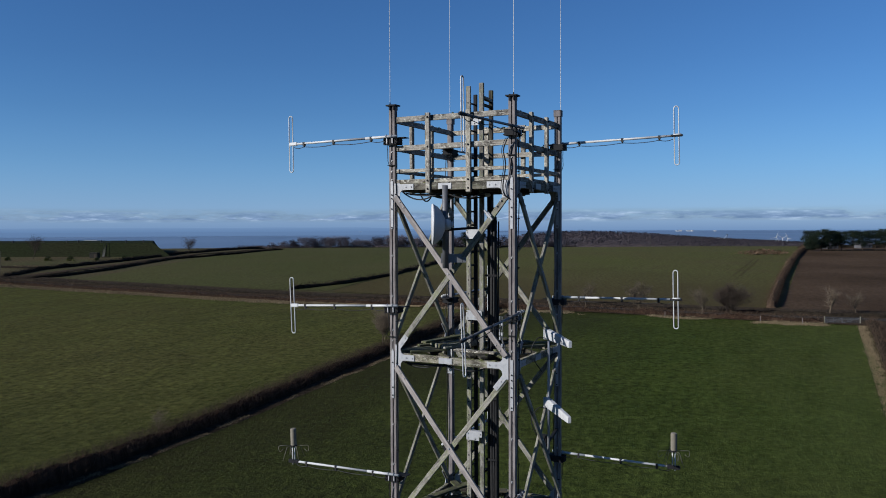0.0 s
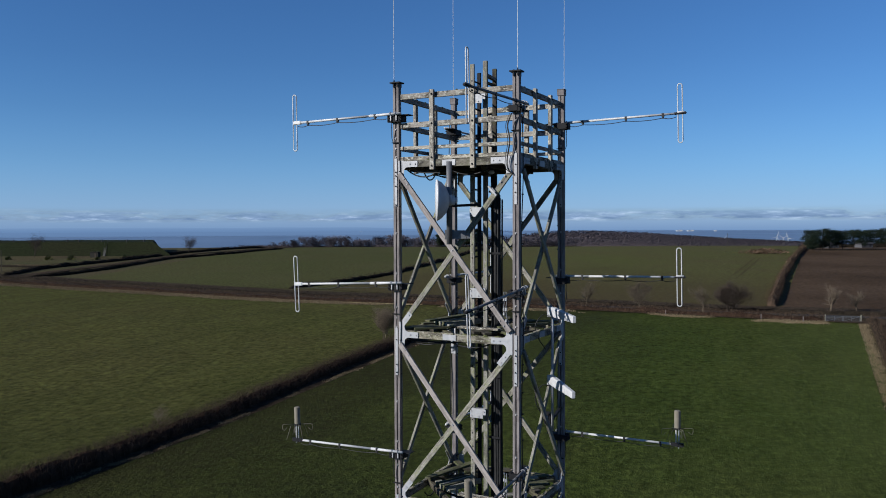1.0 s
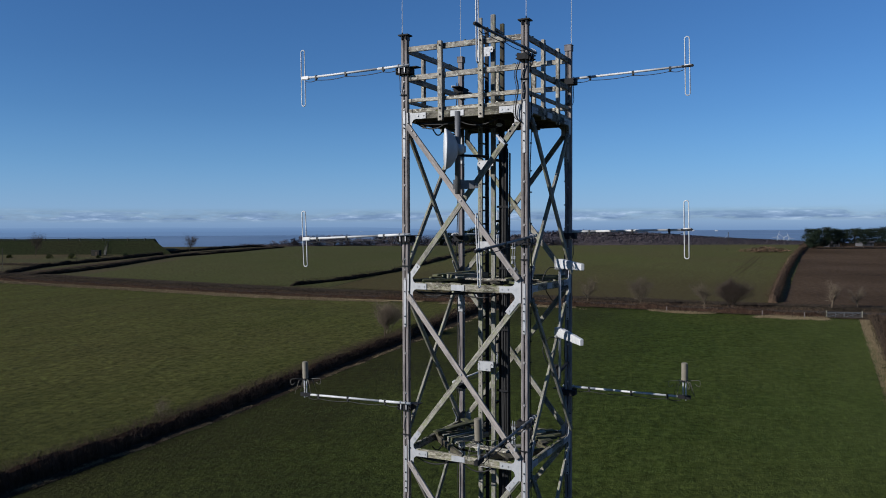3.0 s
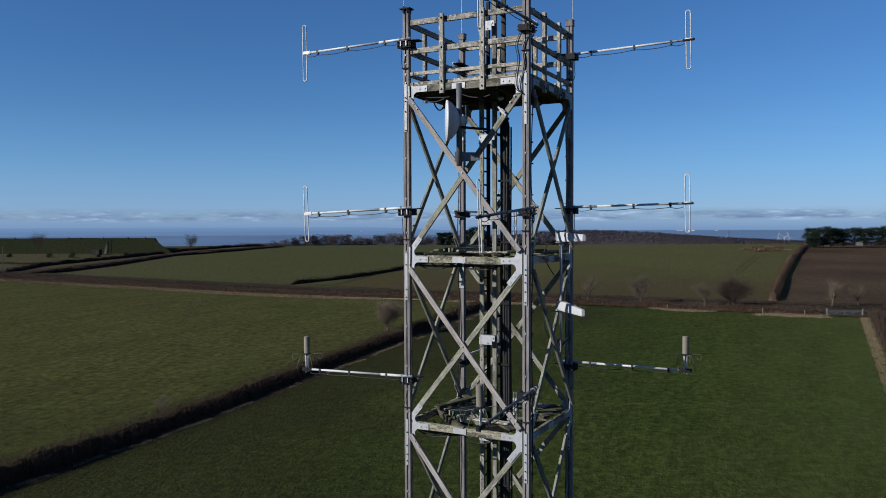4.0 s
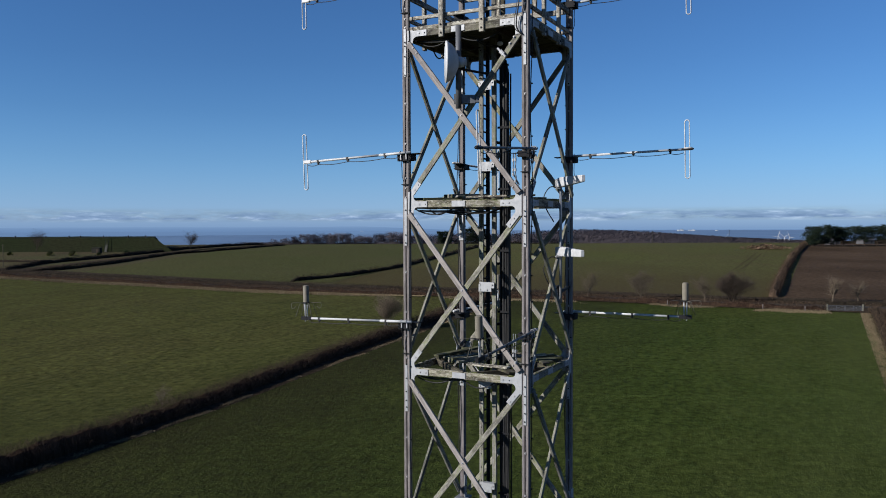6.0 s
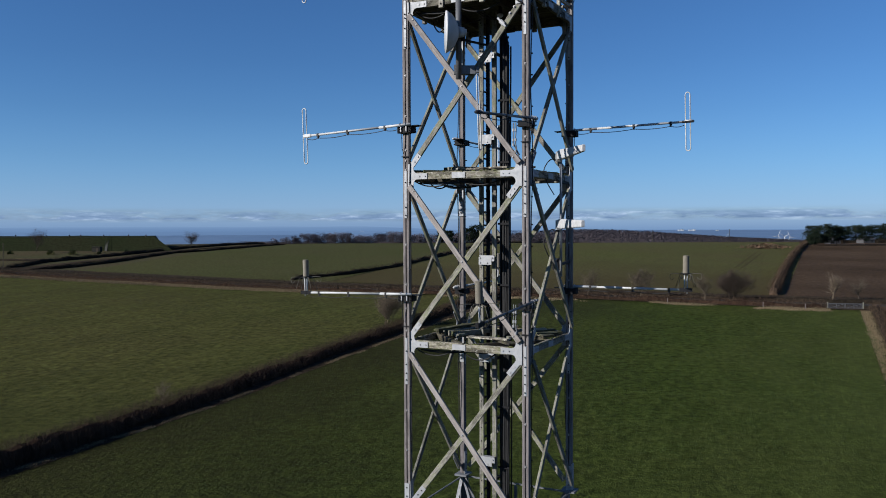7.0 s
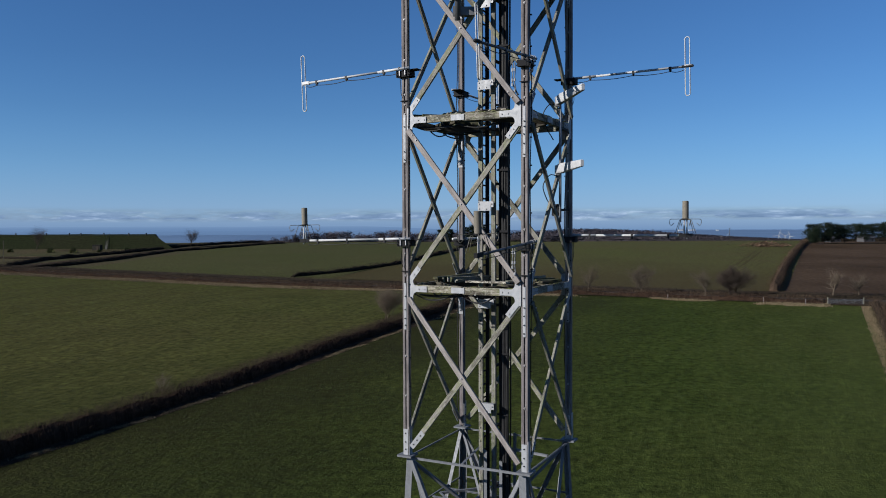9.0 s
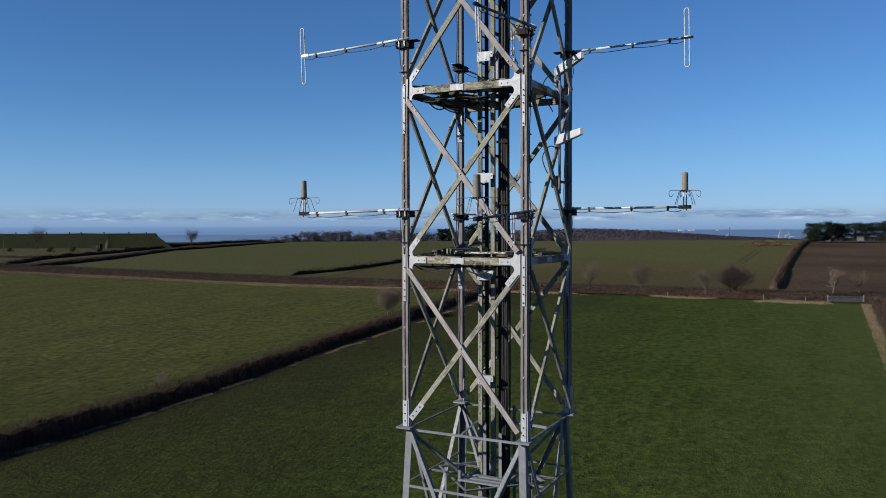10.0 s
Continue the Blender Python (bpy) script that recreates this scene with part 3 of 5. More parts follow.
def bare_tree(x, y, tall, spread, seed, label, mat=BARK, trunk=0.045, depth=5, stems=1, fine=1.0, group="bare trees", rise=0.0, least=0.0016):
    """A leafless tree: a tapered trunk, limbs and a haze of fine twigs."""
    r = random.Random(seed)
    tv, tf, cv, cf = [], [], [], []

    def limb(p, d, length, rad, level):
        vs, fs = (tv, tf) if level == 0 else (cv, cf)
        n = 6 if level == 0 else (4 if level < 3 else 3)
        q, prev, rr = p.copy(), None, rad
        seg = 4 if level < 2 else 2
        for i in range(seg + 1):
            t = i / seg
            rr = max(rad * (1 - 0.62 * t), least * tall)
            s = d.orthogonal().normalized()
            v = d.cross(s)
            ring = list(range(len(vs), len(vs) + n))
            vs.extend(q + rr * (math.cos(k * math.tau / n) * s + math.sin(k * math.tau / n) * v) for k in range(n))
            if prev:
                fs.extend((prev[k], prev[(k + 1) % n], ring[(k + 1) % n], ring[k]) for k in range(n))
            prev = ring
            if level < depth and (i > 0 or level == 0) and not (level == 0 and i < 2):
                for _ in range(r.choice((2, 3)) if level else 3):
                    side_ = Vector((r.gauss(0, 1), r.gauss(0, 1), r.gauss(0.15, 0.5))).normalized()
                    nd = (d * (1 - spread * 0.5) + side_ * (0.55 + 0.55 * spread) + Vector((0, 0, rise))).normalized()
                    limb(q, nd, length * r.uniform(0.48, 0.72), rr * 0.62, level + 1)
            d = (d + Vector((r.gauss(0, 0.1), r.gauss(0, 0.1), r.gauss(0.03, 0.06)))).normalized()
            q = q + d * length / seg
        if level >= depth - 1:
            for _ in range(int(2 * fine + 0.5)):
                e = Vector((r.gauss(0, 1), r.gauss(0, 1), r.gauss(0.3, 0.8))).normalized() * tall * r.uniform(0.04, 0.09)
                o = e.orthogonal().normalized() * max(0.01, 0.0022 * tall) * (0.5 if tall < 5 else 1)
                k = len(vs)
                vs.extend((q - o, q + o, q + e))
                fs.append((k, k + 1, k + 2))

    for s in range(stems):
        d0 = Vector((r.gauss(0, 0.06 if stems == 1 else 0.3), r.gauss(0, 0.06 if stems == 1 else 0.3), 1)).normalized()
        limb(Vector((r.gauss(0, 0.15) * (stems > 1), r.gauss(0, 0.15) * (stems > 1), -0.15)), d0, tall * 0.58, 1.5 * tall * trunk * (1 if stems == 1 else 0.6), 0)
    k = tall / max(v.z for v in cv)
    for vs in (tv, cv):
        vs[:] = [v * k for v in vs]
    tree = thing("tree", label, "tree", group, Matrix.Translation(at(x, y)))
    for nm, vs, fs in (("trunk", tv, tf), ("crown", cv, cf)):
        me = bpy.data.meshes.new(nm)
        me.from_pydata(vs, [], fs)
        me.materials.append(mat)
        part(nm, me, tree)
    return tree


def pine(x, y, tall, wide, seed, low=0.2):
    """A dark pine: a bare lower trunk and a flat-topped ragged crown of needle clumps."""
    r = random.Random(seed)
    tree = thing("pine_tree", "dark green pine with a flat ragged crown", "tree", "row of pines", Matrix.Translation(at(x, y)))
    bm = bmesh.new()
    rod(bm, (0, 0, -0.2), (0.2, 0, tall * 0.8), 0.2, 7, 0.08)
    verts, faces = [], []
    lumps = []
    for _ in range(64):
        z = low + (0.98 - low) * r.random() ** 0.75
        rad = wide * 0.5 * math.sqrt(max(0.05, 1 - ((z - (low + 0.98) / 2 - 0.04) / (0.5 * (1.08 - low))) ** 2)) * r.uniform(0.35, 1.0)
        a = r.uniform(0, math.tau)
        c = Vector((math.cos(a) * rad, math.sin(a) * rad, z * tall * 0.95))
        lumps.append((c, r.uniform(0.7, 1.3) * wide * 0.085))
        if r.random() < 0.6:
            rod(bm, (0.1, 0, max(1.5, c.z - 1.2)), tuple(c), 0.06, 4, 0.02)
    part("trunk", mesh_of("trunk", bm, BARK_DARK), tree)
    for c, s in lumps:
        for _ in range(110):
            p = c + Vector((r.gauss(0, s), r.gauss(0, s), r.gauss(0, s * 0.5)))
            d = Vector((r.gauss(0, 1), r.gauss(0, 1), r.gauss(0.5, 0.6))).normalized() * r.uniform(0.25, 0.5)
            o = d.orthogonal().normalized() * r.uniform(0.09, 0.17)
            k = len(verts)
            verts += [p - o, p + o, p + d]
            faces.append((k, k + 1, k + 2))
    me = bpy.data.meshes.new("crown")
    me.from_pydata(verts, [], faces)
    me.materials.append(NEEDLE)
    part("crown", me, tree)
    return tree


# hedges (survey metres)
hedge([H0, H1, (-23, 98.4), (-7.5, 136.4), H2], 1.9, 2.55, 1, "bare brown hawthorn hedge between two fields", 460, TWIG_NEAR, heart=0.66, thin=0.011, core=CORE_RUSSET,
      tall=lambda y: float(np.interp(y, (30, 60, 100), (1.08, 0.95, 0.86))))
lane_cut = [p for p in LANE if p.x < 77]
hedge(beside(lane_cut, 1.4), 2.0, 2.0, 2, "trimmed brown hedge along the lane", 170, TWIG, 1.0, heart=0.6, thin=0.03, core=CORE_RUSSET)
hedge(beside(LANE, 12.5), 1.9, 1.6, 3, "trimmed brown hedge on the lane's far side", 60, TWIG_MID, 1.4, heart=0.65)
hedge([(-46, 236), (-31.8, 254.7), (-19, 285), (-8.5, 322), (11, 400), (36, 500), (60, 585)], 2.0, 1.9, 4, "dark hedge dividing the far fields", 30, TWIG_MID, 1.6)
hedge([(76.2, 183.5), (108.4, 254), (155.6, 352), (206, 451), (219, 480)], 2.1, 2.7, 5, "clipped brown hedge climbing the slope", 110, TWIG, 1.0, heart=0.84, thin=0.016, core=CORE_BROWN)
hedge([(-215, 288), (-178, 280), (-158, 281)], 3.0, 2.3, 10, "thick dark hedge where the far road meets the lane", 60, TWIG_MID, 1.3)
hedge([(-158, 283), (-161, 314), (-150, 359), (-141, 407), (-130, 480), (-118, 520)], 2.6, 2.0, 6, "dark overgrown hedge by the far road", 40, TWIG_MID, 1.5)
hedge([(-146, 276), (-139, 287), (-133, 316), (-130.5, 377), (-107.5, 414), (-99, 486)], 2.6, 1.7, 7, "dark overgrown hedge on the road's near side", 40, TWIG_MID, 1.5)
hedge([(-260, 346), (-215, 338), (-163, 322)], 2.0, 1.2, 8, "low dark hedge in front of the grass bank", 20, TWIG_MID, 1.6)
hedge([(86.4, 159), (63.2, 110), (37.1, 55), (11, 0)], 2.2, 2.0, 9, "clipped reddish brown hedge beside the track", 120, far=1.0, heart=0.6, thin=0.016)

# dead grass along the hedge feet
r = random.Random(11)
spots = []
foot_line = [p for p in LANE if -190 < p.x < 77]
foot_len = [(b - a).length for a, b in zip(foot_line, foot_line[1:])]
for i in range(4600):
    k = r.choices(range(len(foot_len)), foot_len)[0]
    p = foot_line[k].lerp(foot_line[k + 1], r.random()) + Vector((0.4, 0.9)) * (r.uniform(-2.9, 0.5) if r.random() < 0.6 else r.gauss(-2.0, 0.9))
    if noise.noise((p.x * 0.06, p.y * 0.06, 4)) > (-0.6 if p.x < -35 else -0.1):
        spots.append((at(p.x, p.y, 0.1), 0.5, 0.6 if p.x < -25 else 0.4))
for i in range(60):
    p = Vector((-182, 334)).lerp(Vector((-166, 329)), r.random()) + Vector((0, r.gauss(0, 0.8)))
    spots.append((at(p.x, p.y, 0.1), 0.6, 0.8))
strip("grass_verge", "strip of pale dead grass along the lane hedge", [p for p in LANE if -190 < p.x < 20], -2.5, 0.3, STRAW, 0.34, 2.0, 2)
blades("dead_grass", spots, STRAW_TUFT, "pale dead grass at the hedge foot", "grass", 12, 1.0, 30, 0.07)
spots = []
for i in range(1700):
    k = r.random() ** 1.5
    p = Vector((84.0, 158)).lerp(Vector((9.1, 0)), k) + Vector((-0.92, 0.4)) * r.uniform(-0.4, 0.9) * (1 + 0.5 * noise.noise((k * 30, 1, 5)))
    spots.append((at(p.x, p.y, 0.05), 0.3, 0.3))
blades("dead_grass", spots, STRAW_TUFT, "pale dead grass along the track", "grass", 13, 1.0, 14, 0.03)
spots = []
for i in range(4400):
    k = r.random()
    p = Vector(H0).lerp(Vector(H2), k) + side * (4.5 + 0.9 * noise.noise((k * 40, 3, 1)) + r.gauss(0, 0.14))
    if noise.noise((p.x * 0.25, p.y * 0.25, 14)) > -0.1:
        spots.append((at(p.x, p.y, 0.14), 0.22, 0.2))
blades("dead_grass", spots, STRAW_TUFT, "thin pale grass along the muddy margin", "grass", 15, 1.0, 8, 0.026)

spots = []
for i in range(500):
    p = Vector((86.5, 206)).lerp(Vector((152.5, 350)), r.random()) + Vector((-0.9, 0.44)) * r.uniform(-0.3, 0.5)
    if noise.noise((p.y * 0.09, 2, 8)) > 0.0:
        spots.append((at(p.x, p.y, 0.1), 0.2, 0.55))
blades("dead_grass", spots, STRAW_TUFT, "pale dead grass beside the climbing hedge", "grass", 16, 1.0, 10, 0.07)

# grass blades standing in the near fields
GX0, GY0, GSTEP = -150.0, 20.0, 4.0
GROUND = np.array([[height(GX0 + GSTEP * i, GY0 + GSTEP * j) for i in range(66)] for j in range(60)])


def bilinear(table, fx, fy):
    ix, iy = np.floor(fx).astype(int), np.floor(fy).astype(int)
    u, v = fx - ix, fy - iy
    h_, w_ = table.shape
    f = lambda a, b: table[(iy + b) % h_, (ix + a) % w_]
    return (f(0, 0) * (1 - u) + f(1, 0) * u) * (1 - v) + (f(0, 1) * (1 - u) + f(1, 1) * u) * v


def sward(name, label, a, b, c, d, count, tall, wide, mat, seed, thin=0.0):
    """Very many upright blades over a field, in drifts and tufts, as one mesh of stuff."""
    g = np.random.RandomState(seed)
    table = g.rand(97, 101)
    a, b, c, d = (np.array(v, float) for v in (a, b, c, d))
    u, v = g.rand(count, 1), g.rand(count, 1) ** 1.45
    p = (a * (1 - u) + b * u) * (1 - v) + (d * (1 - u) + c * u) * v
    tuft = 0.6 * bilinear(table, p[:, 0] * 1.6 + 500, p[:, 1] * 1.6) + 0.4 * bilinear(table, p[:, 0] * 0.5 + 500, p[:, 1] * 0.5)
    drift = bilinear(table, (p[:, 0] * 0.915 - p[:, 1] * 0.404) * 0.4 + 300, (p[:, 0] * 0.404 + p[:, 1] * 0.915) * 0.015)
    hedge_off = (p[:, 0] - H1[0]) * side.x + (p[:, 1] - H1[1]) * side.y
    keep = g.rand(count) < (0.4 + 0.9 * tuft) * (0.8 + 0.3 * drift) * np.clip(1 - thin * (1 - (hedge_off - 4) / 28), 0.1, 1)
    p, tuft = p[keep], tuft[keep]
    n = len(p)
    z = bilinear(GROUND, (p[:, 0] - GX0) / GSTEP, (p[:, 1] - GY0) / GSTEP) + 0.12
    o = np.column_stack((p[:, 0] + OX, p[:, 1] + OY, z))
    an = g.rand(n) * math.tau
    s = np.column_stack((np.cos(an), np.sin(an), np.zeros(n))) * (wide * (0.5 + g.rand(n)))[:, None]
    tip = o + np.column_stack((g.randn(n) * 0.04, g.randn(n) * 0.04, tall * (0.35 + 0.5 * g.rand(n) + 0.7 * tuft)))
    verts = np.stack((o - s, o + s, tip), 1).reshape(-1, 3)
    me = bpy.data.meshes.new(name)
    me.vertices.add(3 * n)
    me.vertices.foreach_set("co", verts.ravel())
    me.loops.add(3 * n)
    me.loops.foreach_set("vertex_index", np.arange(3 * n, dtype=np.int32))
    me.polygons.add(n)
    me.polygons.foreach_set("loop_start", np.arange(0, 3 * n, 3, dtype=np.int32))
    me.update(calc_edges=True)
    me.materials.append(mat)
    return thing(name, label, "grass", me=me, kind="stuff")


sward("pasture_blades", "uneven short blades of pasture grass", (-85, 38), (-50, 34), (8, 182), (-118, 228), 800000, 0.09, 0.03, GRASS_BLADE, 71)
sward("crop_blades", "short blades of young green crop", (-45, 36), (31, 32), (80, 154), (16, 182), 800000, 0.075, 0.028, CROP_BLADE, 72, 0.8)

# trees
bare_tree(-10.5, 138, 7.6, 0.75, 21, "bare grey-brown hedgerow shrub with spreading open stems", BARK, 0.014, 3, 5, 0.3, rise=0.42, least=0.0020)
bare_tree(-30.5, 84, 3.6, 0.4, 22, "thin bare sapling in the hedge", BARK, 0.012, 3)
for x, y, h, sp, sd, st, mt, dp in ((62, 172, 8.2, 0.5, 23, 4, BARK_DARK, 4), (43.5, 176, 7.8, 0.65, 24, 1, BARK_GREY, 4), (56.5, 172, 7.4, 0.65, 25, 1, BARK_GREY, 3),
                                    (33, 184, 7.8, 0.6, 26, 1, BARK_GREY, 3), (83.8, 171, 7.0, 0.6, 28, 1, BARK, 3), (90, 172, 6.0, 0.6, 29, 1, BARK_GREY, 3)):
    bare_tree(x, y, h, sp, sd, "bare winter tree by the lane" if mt is not BARK_DARK else "dense dark bare thorn tree by the lane", mt, 0.026, dp, st, 0.8, rise=0.2, least=0.002 if dp < 4 else 0.0012)
bare_tree(-134, 415, 10.5, 0.6, 31, "round bare tree near the grass bank", BARK_DARK, 0.02, 3, 2, 0.6, rise=0.2)
bare_tree(-197, 380, 13, 0.5, 32, "bare tree before the grass bank", BARK_DARK, 0.012, 3, 2, 0.3, rise=0.35, least=0.001)


def twig_crowns(kinds, seed):
    """Leafless round-headed trees for the distance: trunk, limbs and a haze of fine twigs."""
    res = []
    for q in range(kinds):
        g = random.Random(seed + q)
        tree = thing("tree", "bare rounded tree on the far ridge", "tree", "ridge trees")
        bm = bmesh.new()
        rod(bm, (0, 0, -0.06), (0.01, 0, 0.45), 0.03, 6, 0.018)
        for _ in range(7):
            a, e = g.uniform(0, math.tau), g.uniform(0.12, 0.3)
            rod(bm, (0, 0, g.uniform(0.2, 0.42)), (e * math.cos(a), e * math.sin(a), g.uniform(0.55, 0.85)), 0.012, 4, 0.004)
        part("trunk", mesh_of("trunk", bm, BARK_DARK), tree)
        wide, verts, faces = g.uniform(0.42, 0.58), [], []
        lobes = [(Vector((g.gauss(0, 0.4) * wide, g.gauss(0, 0.4) * wide, g.uniform(0.3, 0.78))), g.uniform(0.15, 0.24)) for _ in range(13)]
        for c, rad in lobes:
            for _ in range(70):
                d = Vector((g.gauss(0, 1), g.gauss(0, 1), g.gauss(0.2, 0.9))).normalized()
                p = c + d * rad * g.random() ** 0.4
                o = d.orthogonal().normalized() * 0.012
                verts += [p - o, p + o, p + d * g.uniform(0.04, 0.1) + Vector((0, 0, 0.02))]
                faces.append((len(verts) - 3, len(verts) - 2, len(verts) - 1))
        top_z = max(v.z for v in verts)
        me = bpy.data.meshes.new("crown")
        me.from_pydata([v / top_z for v in verts], [], faces)
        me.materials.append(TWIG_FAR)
        part("crown", me, tree)
        res.append(tree)
    return res


ridge_kinds = twig_crowns(7, 400)
for i in range(120):
    x = -128 + 225 * (i + r.random()) / 120
    crest = float(np.interp(x, (-128, -118, -100, -60, -40, 60, 95), (3.0, 6.0, 7.4, 9.2, 8.6, 8.6, 6.5))) * r.uniform(0.5, 1.08)
    copy_thing(ridge_kinds[i % 7], Matrix.Translation(at(x, 580 + r.uniform(-10, 26), -0.12 * crest)) @ Matrix.Rotation(r.uniform(0, math.tau), 4, "Z") @ Matrix.Diagonal((crest * 1.35, crest * 1.35, crest * 1.25, 1)))
for i, tree in enumerate(ridge_kinds):
    tree.matrix_basis = Matrix.Translation(at(-50 + 20 * i, 604, -1.5)) @ Matrix.Scale(8.0, 4)
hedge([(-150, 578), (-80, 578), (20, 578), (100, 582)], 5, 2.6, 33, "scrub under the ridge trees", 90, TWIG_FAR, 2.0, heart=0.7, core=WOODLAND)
for i, (x, h, w) in enumerate(((200.5, 8.6, 7.0), (203.5, 11.6, 8.0), (207.5, 12.2, 8.5), (211.5, 11.6, 7.5), (216.8, 10.4, 6.5), (221.0, 11.0, 8.0), (226, 11.4, 8.5), (231, 11.2, 8.0),
                              (237.5, 11.8, 7.5), (242, 12.2, 8.5), (247, 11.6, 8.0), (252, 12.0, 8.0), (258, 11.4, 8.5), (264, 11.8, 8.0))):
    pine(x, 432 + r.uniform(-5, 7), h, w * 1.15, 60 + i, 0.12 if i < 4 else 0.28)
for i, (x, h, w) in enumerate(((-3.0, 9.4, 7.0), (2.5, 10.0, 7.5), (17.5, 12.2, 9.5), (22.5, 13.6, 10.5), (27.0, 12.0, 8.5))):
    pine(x, 568 + r.uniform(-3, 3), h, w, 90 + i, 0.1)
hedge([(214, 476), (250, 478), (330, 482)], 4.0, 4.2, 35, "dark scrub behind the pines", 40, TWIG_MID, 2.0)
hedge([(204, 426), (250, 428), (310, 430)], 1.6, 1.0, 34, "low hedge under the pines", 20, TWIG_MID, 1.8)
HOUSE_WALL = metal_paint("pale_render", (0.075, 0.075, 0.08), (0.055, 0.055, 0.06), 0.9, 0, 0.6, 0.1)
HOUSE_ROOF = metal_paint("grey_slate", (0.09, 0.09, 0.1), (0.06, 0.06, 0.07), 0.8, 0, 1.2, 0.2)
for x, y, w in ((226, 462, 6.5), (247.5, 466, 7.5)):
    cot = thing("cottage", "small pale rendered cottage behind the pines", "house", "cottages", Matrix.Translation(at(x, y)) @ pose(0, 0, 0, 0, 0, 12))
    bm = bmesh.new()
    box(bm, (0, 0, 1.0), (w, 6, 3.0))
    part("wall", mesh_of("wall", bm, HOUSE_WALL), cot)
    bm = bmesh.new()
    rf = [bm.verts.new(v) for v in ((-w / 2 - 0.3, -3.4, 2.45), (w / 2 + 0.3, -3.4, 2.45), (w / 2 + 0.3, 3.4, 2.45), (-w / 2 - 0.3, 3.4, 2.45), (-w / 2 - 0.3, 0, 4.4), (w / 2 + 0.3, 0, 4.4))]
    for f in ((0, 1, 5, 4), (2, 3, 4, 5), (0, 4, 3), (1, 2, 5), (0, 3, 2, 1)):
        bm.faces.new([rf[i] for i in f])
    part("roof", mesh_of("roof", bm, HOUSE_ROOF), cot, label="grey slate roof")
    for wx in (-w / 4, w / 4):
        bm = bmesh.new()
        box(bm, (wx, -3.02, 1.3), (0.9, 0.06, 1.1))
        part("window", mesh_of("window", bm, BLACK), cot, label="dark window")

# round bushes on the rough land
for x, y, h, sd in ((-185, 370, 2.4, 1), (-174, 369, 2.6, 2), (-149.5, 371, 2.4, 3), (-163, 372, 1.5, 4), (-205, 372, 1.8, 5)):
    g = random.Random(900 + sd)
    bush = thing("bush", "rounded dark green bush on rough grass", "bush", "bushes", Matrix.Translation(at(x, y, -0.1)))
    bm = bmesh.new()
    for k in range(5):
        a = k * 1.26 + g.random()
        rod(bm, (0, 0, 0), (h * 0.4 * math.cos(a), h * 0.4 * math.sin(a), h * 0.6), 0.06, 5, 0.02)
    part("stem", mesh_of("stem", bm, BARK_DARK), bush)
    verts, faces = [], []
    for _ in range(900):
        d = Vector((g.gauss(0, 1), g.gauss(0, 1), abs(g.gauss(0, 0.8)))).normalized()
        q = Vector((d.x * h * 0.75, d.y * h * 0.75, d.z * h * 0.95)) * (0.2 + 0.8 * g.random() ** 0.6) * (1 + 0.2 * noise.noise(d * 2.5))
        o = d.orthogonal().normalized() * 0.09
        verts += [q - o, q + o, q + d * 0.28]
        faces.append((len(verts) - 3, len(verts) - 2, len(verts) - 1))
    me = bpy.data.meshes.new("crown")
    me.from_pydata(verts, [], faces)
    me.materials.append(GRASS_BLADE)
    part("crown", me, bush)

# far woodland: a close canopy of bare crowns over the hill
verts = []
xs_, ys_ = steps(124, 774, 160), steps(1040, 1570, 90)
thinning = lambda x, y: float(np.interp(x / y, (0.2, 0.25, 0.31, 0.37, 0.47), (1.0, 0.9, 0.5, 0.2, 0.08)))
for y in ys_:
    for x in xs_:
        k = noise.noise((x * 0.09, y * 0.09, 8))
        verts.append(at(x, y, (5.0 + 2.5 * k) * thinning(x, y) if 1041 < y < 1569 else 0.0))
n = len(xs_)
faces = [(j * n + i, j * n + i + 1, j * n + n + i + 1, j * n + n + i) for j in range(len(ys_) - 1) for i in range(n - 1)]
canopy = len(faces)
for q in range(5200):
    x, y = r.uniform(128, 770), 1044 + 500 * r.random() ** 0.8
    tall_, wide_ = r.uniform(7.0, 13.5) * thinning(x, y), r.uniform(2.6, 4.6) * (0.35 + 0.65 * thinning(x, y))
    c_ = at(x, y, tall_ - wide_)
    for _ in range(44):
        d = Vector((r.gauss(0, 1), r.gauss(0, 1), r.gauss(0.35, 0.8))).normalized()
        p_ = c_ + d * wide_ * (0.3 + 0.55 * r.random())
        o = d.orthogonal().normalized() * r.uniform(0.12, 0.34)
        k = len(verts)
        verts += [p_ - o, p_ + o, p_ + d * r.uniform(0.8, 2.0) + Vector((0, 0, 0.4))]
        faces.append((k, k + 1, k + 2))
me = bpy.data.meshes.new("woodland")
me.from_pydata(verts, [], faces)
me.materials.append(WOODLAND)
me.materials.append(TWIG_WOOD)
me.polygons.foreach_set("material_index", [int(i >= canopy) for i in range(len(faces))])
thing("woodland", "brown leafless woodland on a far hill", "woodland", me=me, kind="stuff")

# grass bank with steps and a hut
bm = bmesh.new()
ends = ((395, 6.5, -134.5), (409, 14.2, -150.0), (412, 14.4, -151.5), (470, 14.4, -172.0), (486, 6.5, -172.5))
rows = []
for i in range(61):
    k = i / 60
    wob = 0.25 * noise.noise((k * 14, 0, 2)) * (k < 0.98)
    rows.append([bm.verts.new((-420 + (xe + 420) * k + OX, y + OY, z + (wob if z > 10 else 0))) for y, z, xe in ends])
for a, b in zip(rows, rows[1:]):
    for i in range(4):
        bm.faces.new((a[i], b[i], b[i + 1], a[i + 1]))
bm.faces.new(rows[-1])
bmesh.ops.recalc_face_normals(bm, faces=bm.faces)
